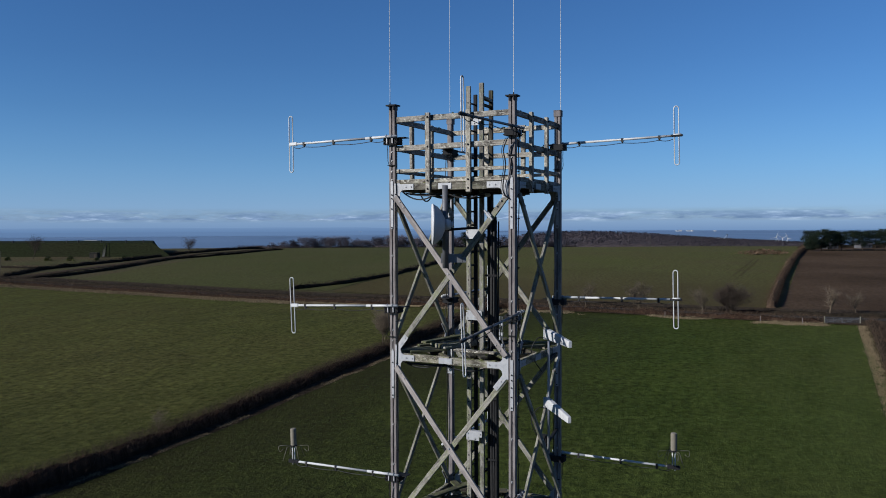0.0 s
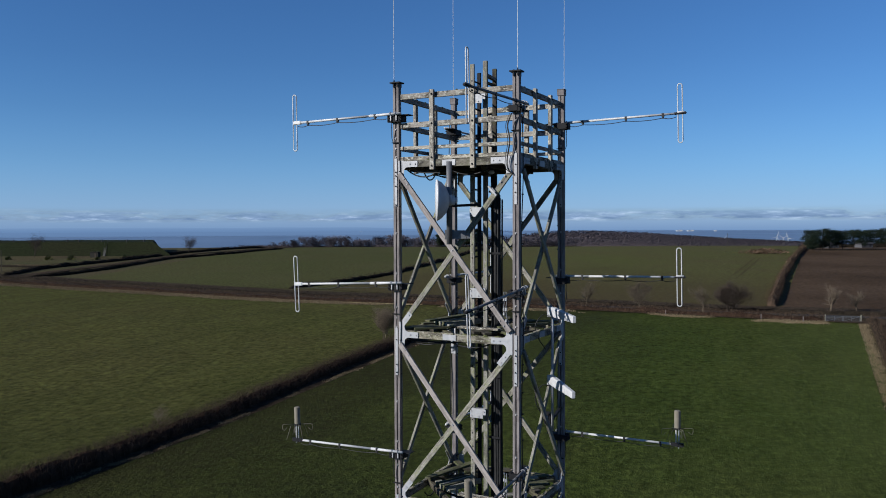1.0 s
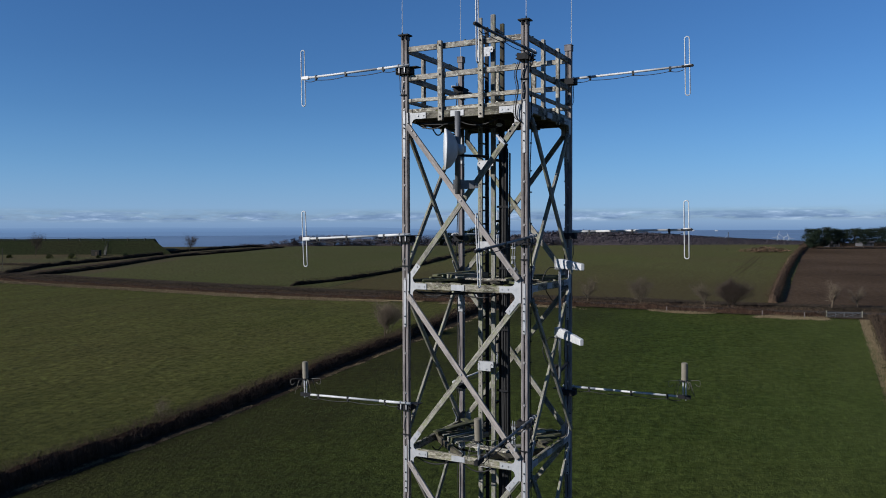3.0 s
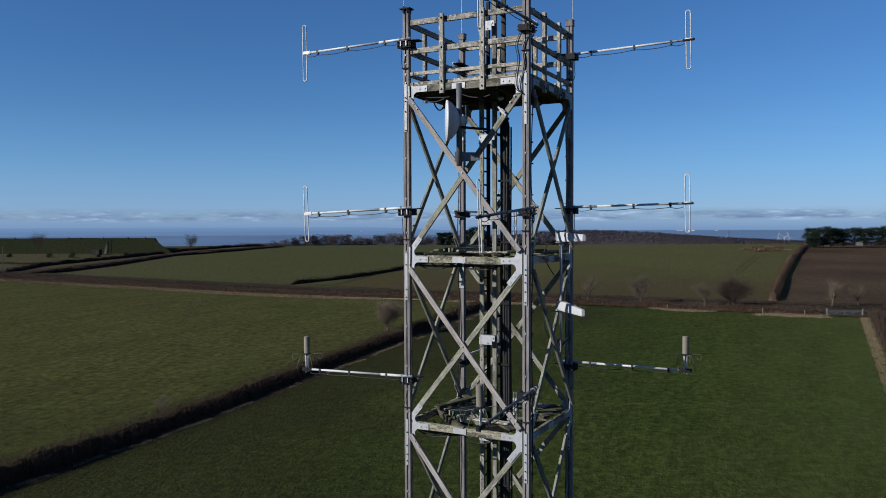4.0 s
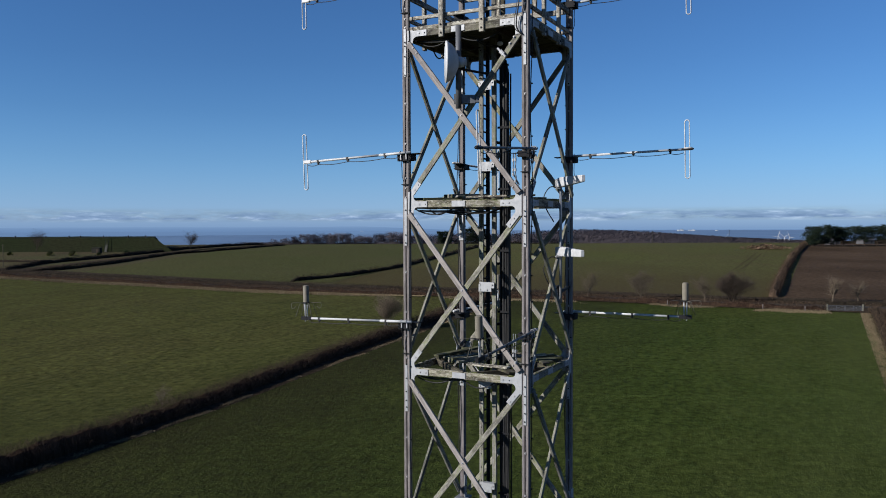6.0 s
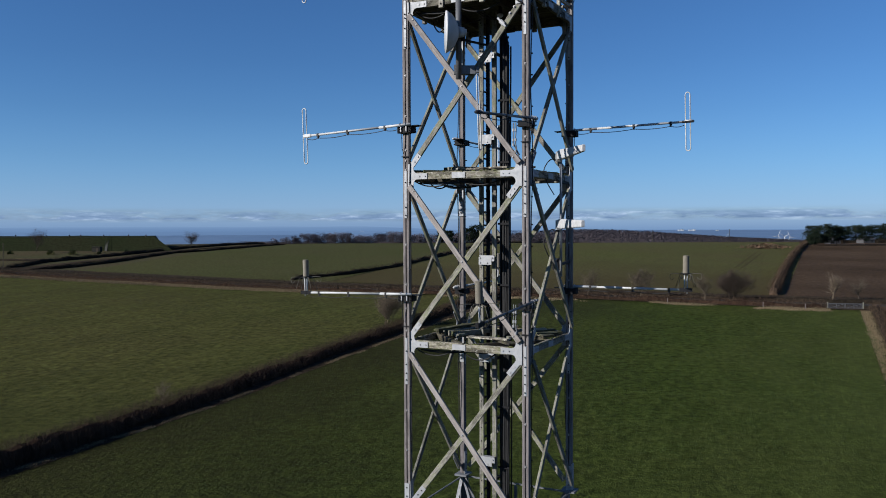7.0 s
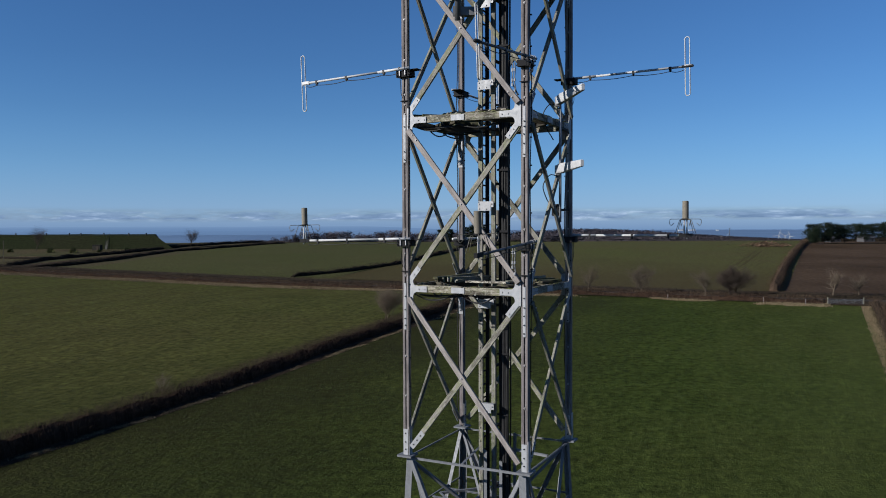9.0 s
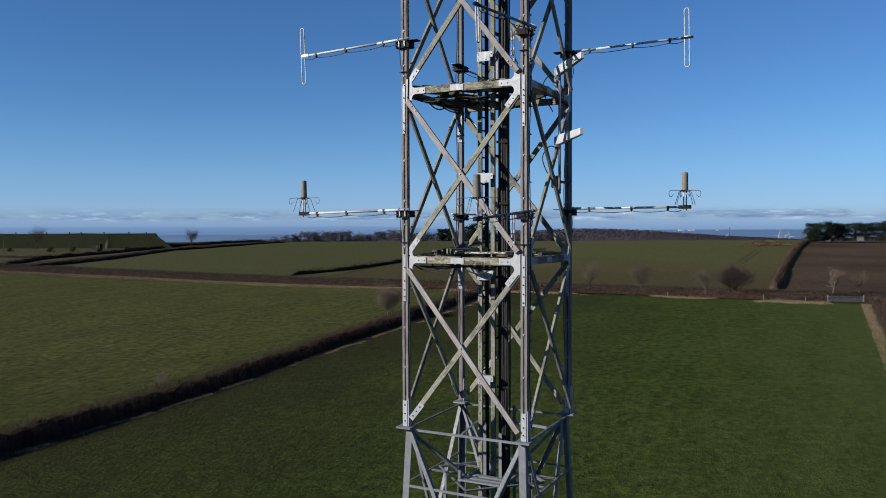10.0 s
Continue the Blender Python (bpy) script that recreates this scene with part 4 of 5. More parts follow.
thing("grass_bank", "long flat-topped grass embankment", "embankment", me=mesh_of("grass_bank", bm, BANK), kind="structure")
stair = thing("steps", "narrow concrete steps up the grass bank", "steps", m=Matrix.Translation(at(-169.9, 395)))
CONC = metal_paint("weathered_concrete", (0.1, 0.1, 0.092), (0.07, 0.07, 0.063), 0.85, 0, 2.0, 0.2)
stair_me = bar_mesh(1.1, 0.6, 0.32, CONC, 0)
for i in range(20):
    part("step", stair_me, stair, Matrix.Translation((-0.245 * i, 0.75 * i, -0.7 + 0.37 * i)))
for sx in (-0.7, 0.7):
    bar("handrail", (sx, 0.2, 0.6), (sx - 4.9, 15, 8.0), 0.12, 0.12, DARK, stair, Vector((1, 0, 0)))
hut = thing("brick_hut", "small dark flat-roofed brick hut", "hut", m=Matrix.Translation(at(-171, 388)))
BRICK = metal_paint("dark_brick", (0.022, 0.022, 0.018), (0.03, 0.029, 0.024), 0.9, 0, 3.0, 0.1)
bm = bmesh.new()
box(bm, (0, 0, 1.2), (3.8, 3, 2.6))
part("wall", mesh_of("wall", bm, BRICK), hut)
bm = bmesh.new()
box(bm, (0, 0, 2.6), (4.1, 3.3, 0.2))
part("roof", mesh_of("roof", bm, BRICK), hut)
bm = bmesh.new()
box(bm, (0.7, -1.53, 0.95), (0.9, 0.06, 2.0))
part("door", mesh_of("door", bm, BARK_DARK), hut)
bm = bmesh.new()
rod(bm, (0, 0, -0.3), (0, 0, 0.9), 0.35, 8, 0.3)
rod(bm, (0, 0, 0.9), (0, 0, 1.1), 0.5, 8, 0.1)
vent_me = mesh_of("bank_vent", bm, BLACK)
for x in (-238, -224, -208, -196, -190, -178, -165, -156):
    thing("bank_vent", "small dark vent on top of the grass bank", "vent", "bank vents", Matrix.Translation((x + OX, 412 + OY, 14.5)), vent_me)

# field gate, heap, poles
gate = thing("field_gate", "pair of grey metal field gates by the lane", "gate", m=Matrix.Translation(at(79.6, 157.3)) @ pose(0, 0, 0, 0, 0, -6))
for x0, x1 in ((-3.2, -0.08), (0.08, 3.2)):
    for z in (0.3, 0.52, 0.74, 0.98, 1.25):
        bar("rail", (x0, 0, z), (x1, 0, z), 0.07, 0.05, GREYPOLE, gate)
    for x in (x0, (x0 + x1) / 2, x1):
        bar("stile", (x, 0.05, 0.25), (x, 0.05, 1.3), 0.08, 0.05, GREYPOLE, gate, Vector((0, -1, 0)))
    bar("diagonal", (x0, -0.05, 0.3), (x1, -0.05, 1.25), 0.06, 0.04, GREYPOLE, gate, Vector((0, -1, 0)))
for x in (-3.4, 3.4):
    bar("post", (x, 0, -0.3), (x, 0, 1.6), 0.18, 0.18, WOOD_BRACE, gate, Vector((0, -1, 0)))
for q in ((64.4, 160.2), (47.5, 169.0), (71.5, 157.0)):
    f = thing("fence_post", "pale weathered wooden fence post", "post", "lane fence posts", Matrix.Translation(at(*q, -0.2)))
    bar("post_timber", (0, 0, 0), (0, 0, 1.5), 0.13, 0.12, WOOD, f, Vector((0, -1, 0)))
verts, faces = [], []
for i in range(700):
    u, v = r.gauss(0, 6), r.gauss(0, 2.5)
    p = at(161 + u, 398 + v, max(0, 2.6 - abs(u) * 0.08 - abs(v) * 0.35) * r.random() + 0.1)
    s = r.uniform(0.3, 0.9)
    k = len(verts)
    for _ in range(4):
        verts.append(p + Vector((r.uniform(-s, s), r.uniform(-s, s), r.uniform(0, s))))
    faces += [(k, k + 1, k + 2), (k, k + 1, k + 3), (k + 1, k + 2, k + 3), (k, k + 2, k + 3)]
me = bpy.data.meshes.new("rubble_heap")
me.from_pydata(verts, [], faces)
me.materials.append(scatter_material("rubble", (0.0602, 0.0387, 0.0241), (0.0946, 0.0619, 0.0396), (0.1376, 0.0946, 0.0645)))
thing("rubble_heap", "low heap of orange brown rubble and soil", "heap", me=me, kind="stuff")
for x, y, h in ((176, 490, 9), (143, 545, 9), (-168, 300, 9)):
    p = thing("utility_pole", "thin grey wooden utility pole", "pole", "utility poles", Matrix.Translation(at(x, y, -0.3)))
    bar("shaft", (0, 0, 0), (0, 0, h), 0.2, 0.2, WOOD_DECK, p)
    bar("crossarm", (-0.6, 0, h - 0.5), (0.6, 0, h - 0.5), 0.1, 0.1, WOOD_DECK, p)


def turbine(x, y, tall, spin):
    t = thing("wind_turbine", "white three-bladed wind turbine on the coast", "wind turbine", "coast turbines", Matrix.Translation((x, y, -11)))
    bm = bmesh.new()
    rod(bm, (0, 0, -3), (0, 0, tall), 0.55, 10, 0.35)
    part("mast", mesh_of("mast", bm, WHITE, True), t)
    bm = bmesh.new()
    box(bm, (0, 0.5, tall), (0.9, 2.6, 0.9))
    part("nacelle", mesh_of("nacelle", bm, WHITE), t)
    bm = bmesh.new()
    rod(bm, (0, 0, 0), (0, 0, 11), 0.55, 6, 0.15)
    blade = mesh_of("blade", bm, WHITE, True)
    for k in range(3):
        part("blade", blade, t, Matrix.Translation((0, -1.1, tall)) @ pose(0, 0, 0, 0, spin + 120 * k, 0))


for x, y, tall, spin in ((588, 1385, 11, 20), (606, 1400, 9.5, 62), (600, 1365, 9, 95), (500, 1400, 8, 40)):
    turbine(x, y, tall, spin)

# white shore buildings
for i, (x, y, w, h) in enumerate(((1160, 3900, 14, 4), (1182, 3930, 10, 6), (1214, 3900, 18, 4), (1240, 3930, 8, 5), (1345, 3900, 8, 3), (-430, 4100, 16, 4))):
    b = thing("shore_building", "long white building on the far shore", "building", "shore buildings", Matrix.Translation((x, y, -9)))
    bm = bmesh.new()
    box(bm, (0, 0, h / 2), (w, 20, h))
    part("wall", mesh_of("wall", bm, WHITE), b)
    bm = bmesh.new()
    box(bm, (0, 0, h + 0.6), (w + 2, 22, 1.2))
    part("roof", mesh_of("roof", bm, GALV), b)

b = thing("shore_building", "long low white building beyond the bank", "building", "shore buildings", Matrix.Translation((-664, 1487, -8.5)))
bm = bmesh.new()
box(bm, (-2, 0, 2.5), (24, 14, 6))
part("wall", mesh_of("wall", bm, WHITE), b)
bm = bmesh.new()
box(bm, (-2, 0, 5.8), (25, 15, 0.7))
part("roof", mesh_of("roof", bm, GALV), b)

# ---- the tower ----
TOWER = pose(0, 0, 0, 0, 0, TH)
S = 1.034                       # half the spacing of the legs
L1, L2, L3, L4 = 23.12, 20.39, 17.68, 14.95
tower = thing("lattice_tower", "weathered timber lattice tower with galvanised joint plates", "tower", m=TOWER)
FACES = [Matrix.Rotation(k * math.pi / 2, 4, "Z") for k in range(4)]
OUT = Vector((0, -1, 0))

DARK_BOLT = BOLT_ME.copy()
DARK_BOLT.materials[0] = DARK

# legs: two planks with a slot between, bolts in the slot
bm = bmesh.new()
lw, ld, top, foot = 0.106, 0.084, 24.42, L4 + 0.02
box(bm, (-0.0305, 0, (top + foot) / 2), (0.045, ld, top - foot))
box(bm, (0.0305, 0.003, (top + foot) / 2), (0.045, ld, top - foot))
bmesh.ops.bevel(bm, geom=bm.edges[:], offset=0.004, segments=1, affect="EDGES")
box(bm, (0, 0.022, (top + foot) / 2), (0.018, ld * 0.5, top - foot - 0.02))
LEG_ME = mesh_of("leg", bm, WOOD)
bm = bmesh.new()
box(bm, (0, 0, top + 0.011), (0.18, 0.16, 0.02))
box(bm, (-0.03, 0, top - 0.03), (0.02, 0.13, 0.06))
box(bm, (0.04, 0, top - 0.03), (0.02, 0.13, 0.06))
rod(bm, (-0.035, -0.03, top + 0.02), (-0.035, -0.03, top + 0.035), 0.014, 8)
CAP_ME = mesh_of("cap_plate", bm, DARK)
bm = bmesh.new()
box(bm, (0, 0, top - 0.005), (0.128, 0.11, 0.1))
box(bm, (0, 0, top + 0.05), (0.138, 0.12, 0.012))
bmesh.ops.bevel(bm, geom=bm.edges[:], offset=0.004, segments=1, affect="EDGES")
CAP_BLOCK = mesh_of("cap_block", bm, WOOD)
bm = bmesh.new()
box(bm, (0, 0, 0), (0.105, 0.018, 0.016))
rod(bm, (-0.068, -0.01, 0), (0.068, -0.01, 0), 0.005, 6)
CLEAT = mesh_of("cable_cleat", bm, DARK)
r = random.Random(3)
for k in range(4):
    turned = Matrix.Rotation(math.pi / 2, 4, "Z") if k == 3 else Matrix()
    leg = part("leg", LEG_ME, tower, Matrix.Translation(FACES[k] @ Vector((-S, -S, 0))) @ turned, "pair of bolted weathered timber planks")
    if k < 2:
        part("cap_plate", CAP_ME, leg, label="dark steel cap plate")
    else:
        part("cap_block", CAP_BLOCK, leg, label="weathered timber cap block")
    for z in (23.55, 20.7, 18.0):
        part("cable_cleat", CLEAT, leg, Matrix.Translation((0, -ld / 2 - 0.012, z + r.uniform(-0.15, 0.15))))
    for lev in (L1, L2, L3):
        for z in (-0.62, -0.47, -0.33, -0.2, -0.1, 0.12, 0.24, 0.4, 0.55):
            if r.random() > 0.22:
                bolt(leg, (r.uniform(-0.003, 0.003), -ld / 2 - (0.012 if z < 0.1 else 0.004), lev + z + r.uniform(-0.03, 0.03)), OUT, DARK_BOLT if z < 0 or r.random() < 0.35 else BOLT_ME)
        for z in (-1.1, -1.75):
            bolt(leg, (0, -ld / 2 - 0.004, lev + z), OUT)
    for lev in (L1, L2, L3):
        bar("cover_strip", (0.0, -ld / 2 - 0.003, lev - 0.67), (0.0, -ld / 2 - 0.003, lev + 0.1), 0.05, 0.01, GALV, leg, label="galvanised splice strip")
    bm = bmesh.new()
    box(bm, (0, -ld / 2 - 0.008, L4 + 0.22), (0.085, 0.012, 0.42))
    box(bm, (lw / 2 + 0.006, 0, L4 + 0.24), (0.012, 0.1, 0.46))
    part("shoe_plate", mesh_of("shoe_plate", bm, GALV), leg, label="galvanised shoe plate")
    for z in (0.1, 0.22, 0.36):
        bolt(leg, (0, -ld / 2 - 0.016, L4 + z), OUT, DARK_BOLT)


def plate(bm, a, b, w, th, y):
    """A flat plate from a to b in a face's plane."""
    a, b = Vector(a), Vector(b)
    d = b - a
    m = Matrix.Translation(((a.x + b.x) / 2, y, (a.z + b.z) / 2)) @ Matrix.Rotation(-math.atan2(d.z, d.x), 4, "Y")
    box(bm, (0, 0, 0), (d.length, th, w), m)


slope = math.atan2(L1 - L2 - 0.44, 2 * S - 0.22)
ca, sa = math.cos(slope), math.sin(slope)


def fillet(bm, x, z, sx, sz, rad, y, th):
    """A concave web filling the inner corner of two plates."""
    pts = [(x, z)] + [(x + sx * rad * (1 - math.sin(a)), z + sz * rad * (1 - math.cos(a))) for a in steps(0, math.pi / 2, 5)]
    front = [bm.verts.new((px_, y - th / 2, pz_)) for px_, pz_ in pts]
    back = [bm.verts.new((px_, y + th / 2, pz_)) for px_, pz_ in pts]
    faces = [bm.faces.new(front), bm.faces.new(back[::-1])]
    for i in range(len(pts)):
        j = (i + 1) % len(pts)
        faces.append(bm.faces.new((front[i], back[i], back[j], front[j])))
    bmesh.ops.recalc_face_normals(bm, faces=faces)


def gusset(lev, sx, below, above):
    bm = bmesh.new()
    x = sx * (S - 0.1)
    y = -S - 0.05
    plate(bm, (x, 0, lev - 0.2), (x, 0, lev + (0.2 if above else 0.06)), 0.1, 0.01, y)
    plate(bm, (x - sx * 0.02, 0, lev), (x - sx * 0.3, 0, lev), 0.095, 0.012, y)
    if above and sx < 0:
        plate(bm, (x - sx * 0.01, 0, lev + 0.16), (x - sx * (0.01 + 0.24 * ca), 0, lev + 0.16 + 0.24 * sa), 0.085, 0.011, y)
    if below and sx > 0 and lev < L1:
        plate(bm, (x - sx * 0.01, 0, lev - 0.16), (x - sx * (0.01 + 0.26 * ca), 0, lev - 0.16 - 0.26 * sa), 0.085, 0.011, y)
    fillet(bm, x - sx * 0.05, lev - 0.047, -sx, -1, 0.075, y, 0.0095)
    if above:
        fillet(bm, x - sx * 0.05, lev + 0.047, -sx, 1, 0.075, y, 0.0095)
    return mesh_of("gusset_plate", bm, GALV)


for lev, below, above in ((L1, True, False), (L2, True, True), (L3, True, True)):
    for sx in (-1, 1):
        me = gusset(lev, sx, below, above)
        for k in range(4):
            g = part("gusset_plate", me, tower, FACES[k], "galvanised joint plate")
            x = sx * (S - 0.1)
            for bx in (0.16, 0.26):
                bolt(g, (x - sx * bx, -S - 0.06, lev), OUT)
            if above:
                for q in (0.1, 0.2):
                    bolt(g, (x - sx * (0.01 + q * ca), -S - (0.06 if sx < 0 else 0.104), lev + 0.16 + q * sa), OUT)
            for q in (0.1, 0.21):
                bolt(g, (x - sx * (0.01 + q * ca), -S - (0.06 if sx > 0 else 0.104), lev - 0.16 - q * sa), OUT)
bm = bmesh.new()
box(bm, (0, 0, 0), (0.23, 0.01, 0.09))
SPLICE = mesh_of("splice_plate", bm, GALV)
r = random.Random(8)
for k in range(4):
    F = FACES[k]
    out = F.to_3x3() @ OUT
    P = lambda x, y, z: F @ Vector((x, y, z))
    for lev in (L1, L2, L3):
        for x0, x1, dz in ((-S + 0.14, -0.02, 0.006), (0.0, S - 0.14, -0.004)):
            bar("beam", P(x0, -S - 0.012, lev + dz), P(x1, -S - 0.012, lev + dz), 0.115, 0.06, WOOD_FASCIA if lev == L1 else WOOD_BEAM, tower, out)
        part("splice_plate", SPLICE, tower, F @ Matrix.Translation((-0.08, -S - 0.05, lev)), "galvanised splice plate")
    for lo, hi in ((L2, L1), (L3, L2), (L4, L3)):
        zl, zh = lo + 0.18, hi - 0.18
        if lo == L4:
            zl = lo + 0.16
        bar("brace", P(-S + 0.08, -S - 0.078, zh + 0.03), P(S - 0.08, -S - 0.078, zl - 0.03), 0.085, 0.04, WOOD_CLEAN if k == 0 else WOOD_BRACE, tower, out)
        bar("brace", P(-S + 0.11, -S - 0.02, zl), P(S - 0.09, -S - 0.02, zh), 0.085, 0.04, WOOD_BRACE, tower, out)
        bolt(tower, P(0, -S - 0.106, (zl + zh) / 2), out)
    zl = L4 + 0.2
    bm = bmesh.new()
    plate(bm, (-(S - 0.1), 0, zl - 0.06), (-(S - 0.1 - 0.34 * ca), 0, zl - 0.06 + 0.34 * sa), 0.09, 0.012, -S - 0.04)
    fp = part("foot_plate", mesh_of("foot_plate", bm, GALV), tower, F, "galvanised brace plate")
    for q in (0.07, 0.17, 0.27):
        bolt(fp, (-(S - 0.1 - q * ca), -S - 0.05, zl - 0.06 + q * sa), OUT, DARK_BOLT)

    # railing of the top platform
    for z, w in ((24.2, 0.085), (23.74, 0.085), (23.38, 0.055), (23.21, 0.06)):
        bar("rail", P(-S + 0.05, -S + 0.01, z), P(S - 0.05, -S + 0.01, z + r.uniform(-0.012, 0.012)), w, 0.045, WOOD_RAIL, tower, out)
    for x in (-0.37, 0.33):
        bar("rail_post", P(x, -S - 0.045, 23.02), P(x + r.uniform(-0.01, 0.01), -S - 0.045, 24.27), 0.078, 0.055, WOOD_RAIL, tower, out)
        for z in (23.08, 23.21, 23.74, 24.2):
            bolt(tower, P(x, -S - 0.08, z), out, DARK_BOLT)

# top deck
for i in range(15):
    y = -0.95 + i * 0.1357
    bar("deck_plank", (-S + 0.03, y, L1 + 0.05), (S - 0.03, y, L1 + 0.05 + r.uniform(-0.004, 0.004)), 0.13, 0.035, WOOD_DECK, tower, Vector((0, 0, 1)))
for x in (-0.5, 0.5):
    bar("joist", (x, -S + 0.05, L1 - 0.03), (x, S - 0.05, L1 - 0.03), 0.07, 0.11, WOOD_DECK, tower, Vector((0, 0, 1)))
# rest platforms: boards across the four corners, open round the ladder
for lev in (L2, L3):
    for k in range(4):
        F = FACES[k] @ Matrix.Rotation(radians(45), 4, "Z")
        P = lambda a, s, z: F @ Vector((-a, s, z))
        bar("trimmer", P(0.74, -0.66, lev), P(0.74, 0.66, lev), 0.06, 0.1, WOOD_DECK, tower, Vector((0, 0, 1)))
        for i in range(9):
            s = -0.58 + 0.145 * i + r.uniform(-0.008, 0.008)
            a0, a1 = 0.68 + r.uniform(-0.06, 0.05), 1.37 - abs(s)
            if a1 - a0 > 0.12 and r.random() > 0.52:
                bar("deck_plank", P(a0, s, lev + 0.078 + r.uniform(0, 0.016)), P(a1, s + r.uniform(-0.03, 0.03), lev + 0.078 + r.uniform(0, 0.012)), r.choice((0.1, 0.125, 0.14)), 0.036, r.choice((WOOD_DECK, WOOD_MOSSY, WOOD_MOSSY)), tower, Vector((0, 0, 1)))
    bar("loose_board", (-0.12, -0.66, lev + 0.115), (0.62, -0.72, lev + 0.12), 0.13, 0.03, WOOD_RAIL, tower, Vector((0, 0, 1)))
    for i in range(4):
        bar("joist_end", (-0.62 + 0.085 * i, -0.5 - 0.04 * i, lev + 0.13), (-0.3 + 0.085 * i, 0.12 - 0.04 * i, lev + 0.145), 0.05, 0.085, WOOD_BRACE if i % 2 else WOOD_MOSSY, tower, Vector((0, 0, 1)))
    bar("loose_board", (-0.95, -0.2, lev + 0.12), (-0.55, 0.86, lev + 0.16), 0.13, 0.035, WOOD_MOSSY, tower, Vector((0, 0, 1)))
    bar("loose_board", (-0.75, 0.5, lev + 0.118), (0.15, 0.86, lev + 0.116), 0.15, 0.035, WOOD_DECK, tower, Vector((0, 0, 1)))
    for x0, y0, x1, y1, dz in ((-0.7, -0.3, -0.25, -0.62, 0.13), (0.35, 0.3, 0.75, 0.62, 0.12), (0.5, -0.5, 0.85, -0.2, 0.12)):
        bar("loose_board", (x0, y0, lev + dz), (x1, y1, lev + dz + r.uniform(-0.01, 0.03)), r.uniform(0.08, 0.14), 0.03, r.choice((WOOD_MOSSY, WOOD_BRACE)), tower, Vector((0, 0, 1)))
for lev in (L1, L2, L3):
    bar("leg_plate", (-S + 0.0, S - 0.062, lev - 0.62), (-S + 0.0, S - 0.062, lev - 0.1), 0.1, 0.012, GALV, tower, OUT, "galvanised splice plate")
    for z in (-0.55, -0.42, -0.3, -0.18):
        bolt(tower, (-S, S - 0.072, lev + z), OUT, DARK_BOLT)

# moss along the beams' upper edges
bm = bmesh.new()
for k in range(4):
    for lev, y, dz in ((L2, -S - 0.012, 0.06), (L3, -S - 0.012, 0.06), (L1, -S - 0.012, 0.06), (24.2, -S + 0.01, 0.045), (23.74, -S + 0.01, 0.045)):
        for i in range(26 if lev < L1 else 9):
            x = r.uniform(-S + 0.15, S - 0.15)
            if noise.noise((x * 3 + k * 5, lev, 2)) < -0.05:
                continue
            s = r.uniform(0.008, 0.022)
            bmesh.ops.create_icosphere(bm, subdivisions=1, radius=s, matrix=FACES[k] @ Matrix.Translation((x, y + r.uniform(-0.03, 0.02), lev + dz + r.uniform(-0.004, 0.002))) @ Matrix.Diagonal((r.uniform(1, 2.6), 1, 0.55, 1)))
tagged(part("moss", mesh_of("moss", bm, MOSS), tower), "dark green moss", kind="stuff")

# lower steel section, legs spreading to the ground
SPL = 0.042
for k in range(4):
    F = FACES[k]
    out = F.to_3x3() @ OUT
    P = lambda x, y, z: F @ Vector((x, y, z))
    e = lambda z: S + (L4 - z) * SPL
    bm = bmesh.new()
    box(bm, (-S, -S, L4 - 0.008), (0.26, 0.24, 0.03))
    part("base_plate", mesh_of("base_plate", bm, STEEL), tower, F, "galvanised bearing plate")
    bm = bmesh.new()
    zb = -0.3
    for dx, dy, sx_, sy_ in ((0.05, 0.0, 0.115, 0.014), (0.0, 0.05, 0.014, 0.115)):
        vs = []
        for z in (L4 - 0.025, zb):
            c = -e(z)
            vs.append([bm.verts.new((c + dx + a * sx_ / 2, c + dy + b * sy_ / 2, z)) for a, b in ((-1, -1), (1, -1), (1, 1), (-1, 1))])
        for i in range(4):
            bm.faces.new((vs[0][i], vs[1][i], vs[1][(i + 1) % 4], vs[0][(i + 1) % 4]))
        bm.faces.new(vs[0])
        bm.faces.new(vs[1][::-1])
    bmesh.ops.recalc_face_normals(bm, faces=bm.faces)
    part("steel_leg", mesh_of("steel_leg", bm, STEEL), tower, F, "galvanised steel angle leg")
    levels = [L4 - 0.06, 10.3, 5.4, 0.4]
    for a, b in zip(levels, levels[1:]):
        angle_bar("steel_brace", P(-e(a) + 0.06, -e(a) + 0.02, a), P(e(b) - 0.06, -e(b) + 0.02, b), 0.068, STEEL, tower, out)
        angle_bar("steel_brace", P(-e(b) + 0.06, -e(b) + 0.1, b), P(e(a) - 0.06, -e(a) + 0.1, a), 0.075, STEEL, tower, F.to_3x3() @ Vector((0.8, -0.2, 0.57)))
    for z in (L4 - 0.05, L4 - 0.97, 10.3, 5.4):
        angle_bar("steel_beam", P(-e(z) + 0.08, -e(z) + 0.005, z), P(e(z) - 0.08, -e(z) + 0.005, z), 0.03, STEEL, tower, out)
    z = L4 - 0.97
    angle_bar("plan_brace", P(-e(z) + 0.1, 0, z + 0.02), P(0, -e(z) + 0.1, z + 0.02), 0.04, STEEL, tower, Vector((0, 0, 1)))
    bm = bmesh.new()
    box(bm, (-e(0) - 0.0, -e(0), -0.15), (0.9, 0.9, 0.7))
    part("footing", mesh_of("footing", bm, CONC), tower, F, "concrete footing")
z = L4 - 0.97
angle_bar("trim_beam", (-S, -0.18, z), (S, -0.18, z), 0.04, STEEL, tower, Vector((0, 0, 1)))
angle_bar("trim_beam", (-S, 0.32, z), (S, 0.32, z), 0.04, STEEL, tower, Vector((0, 0, 1)))
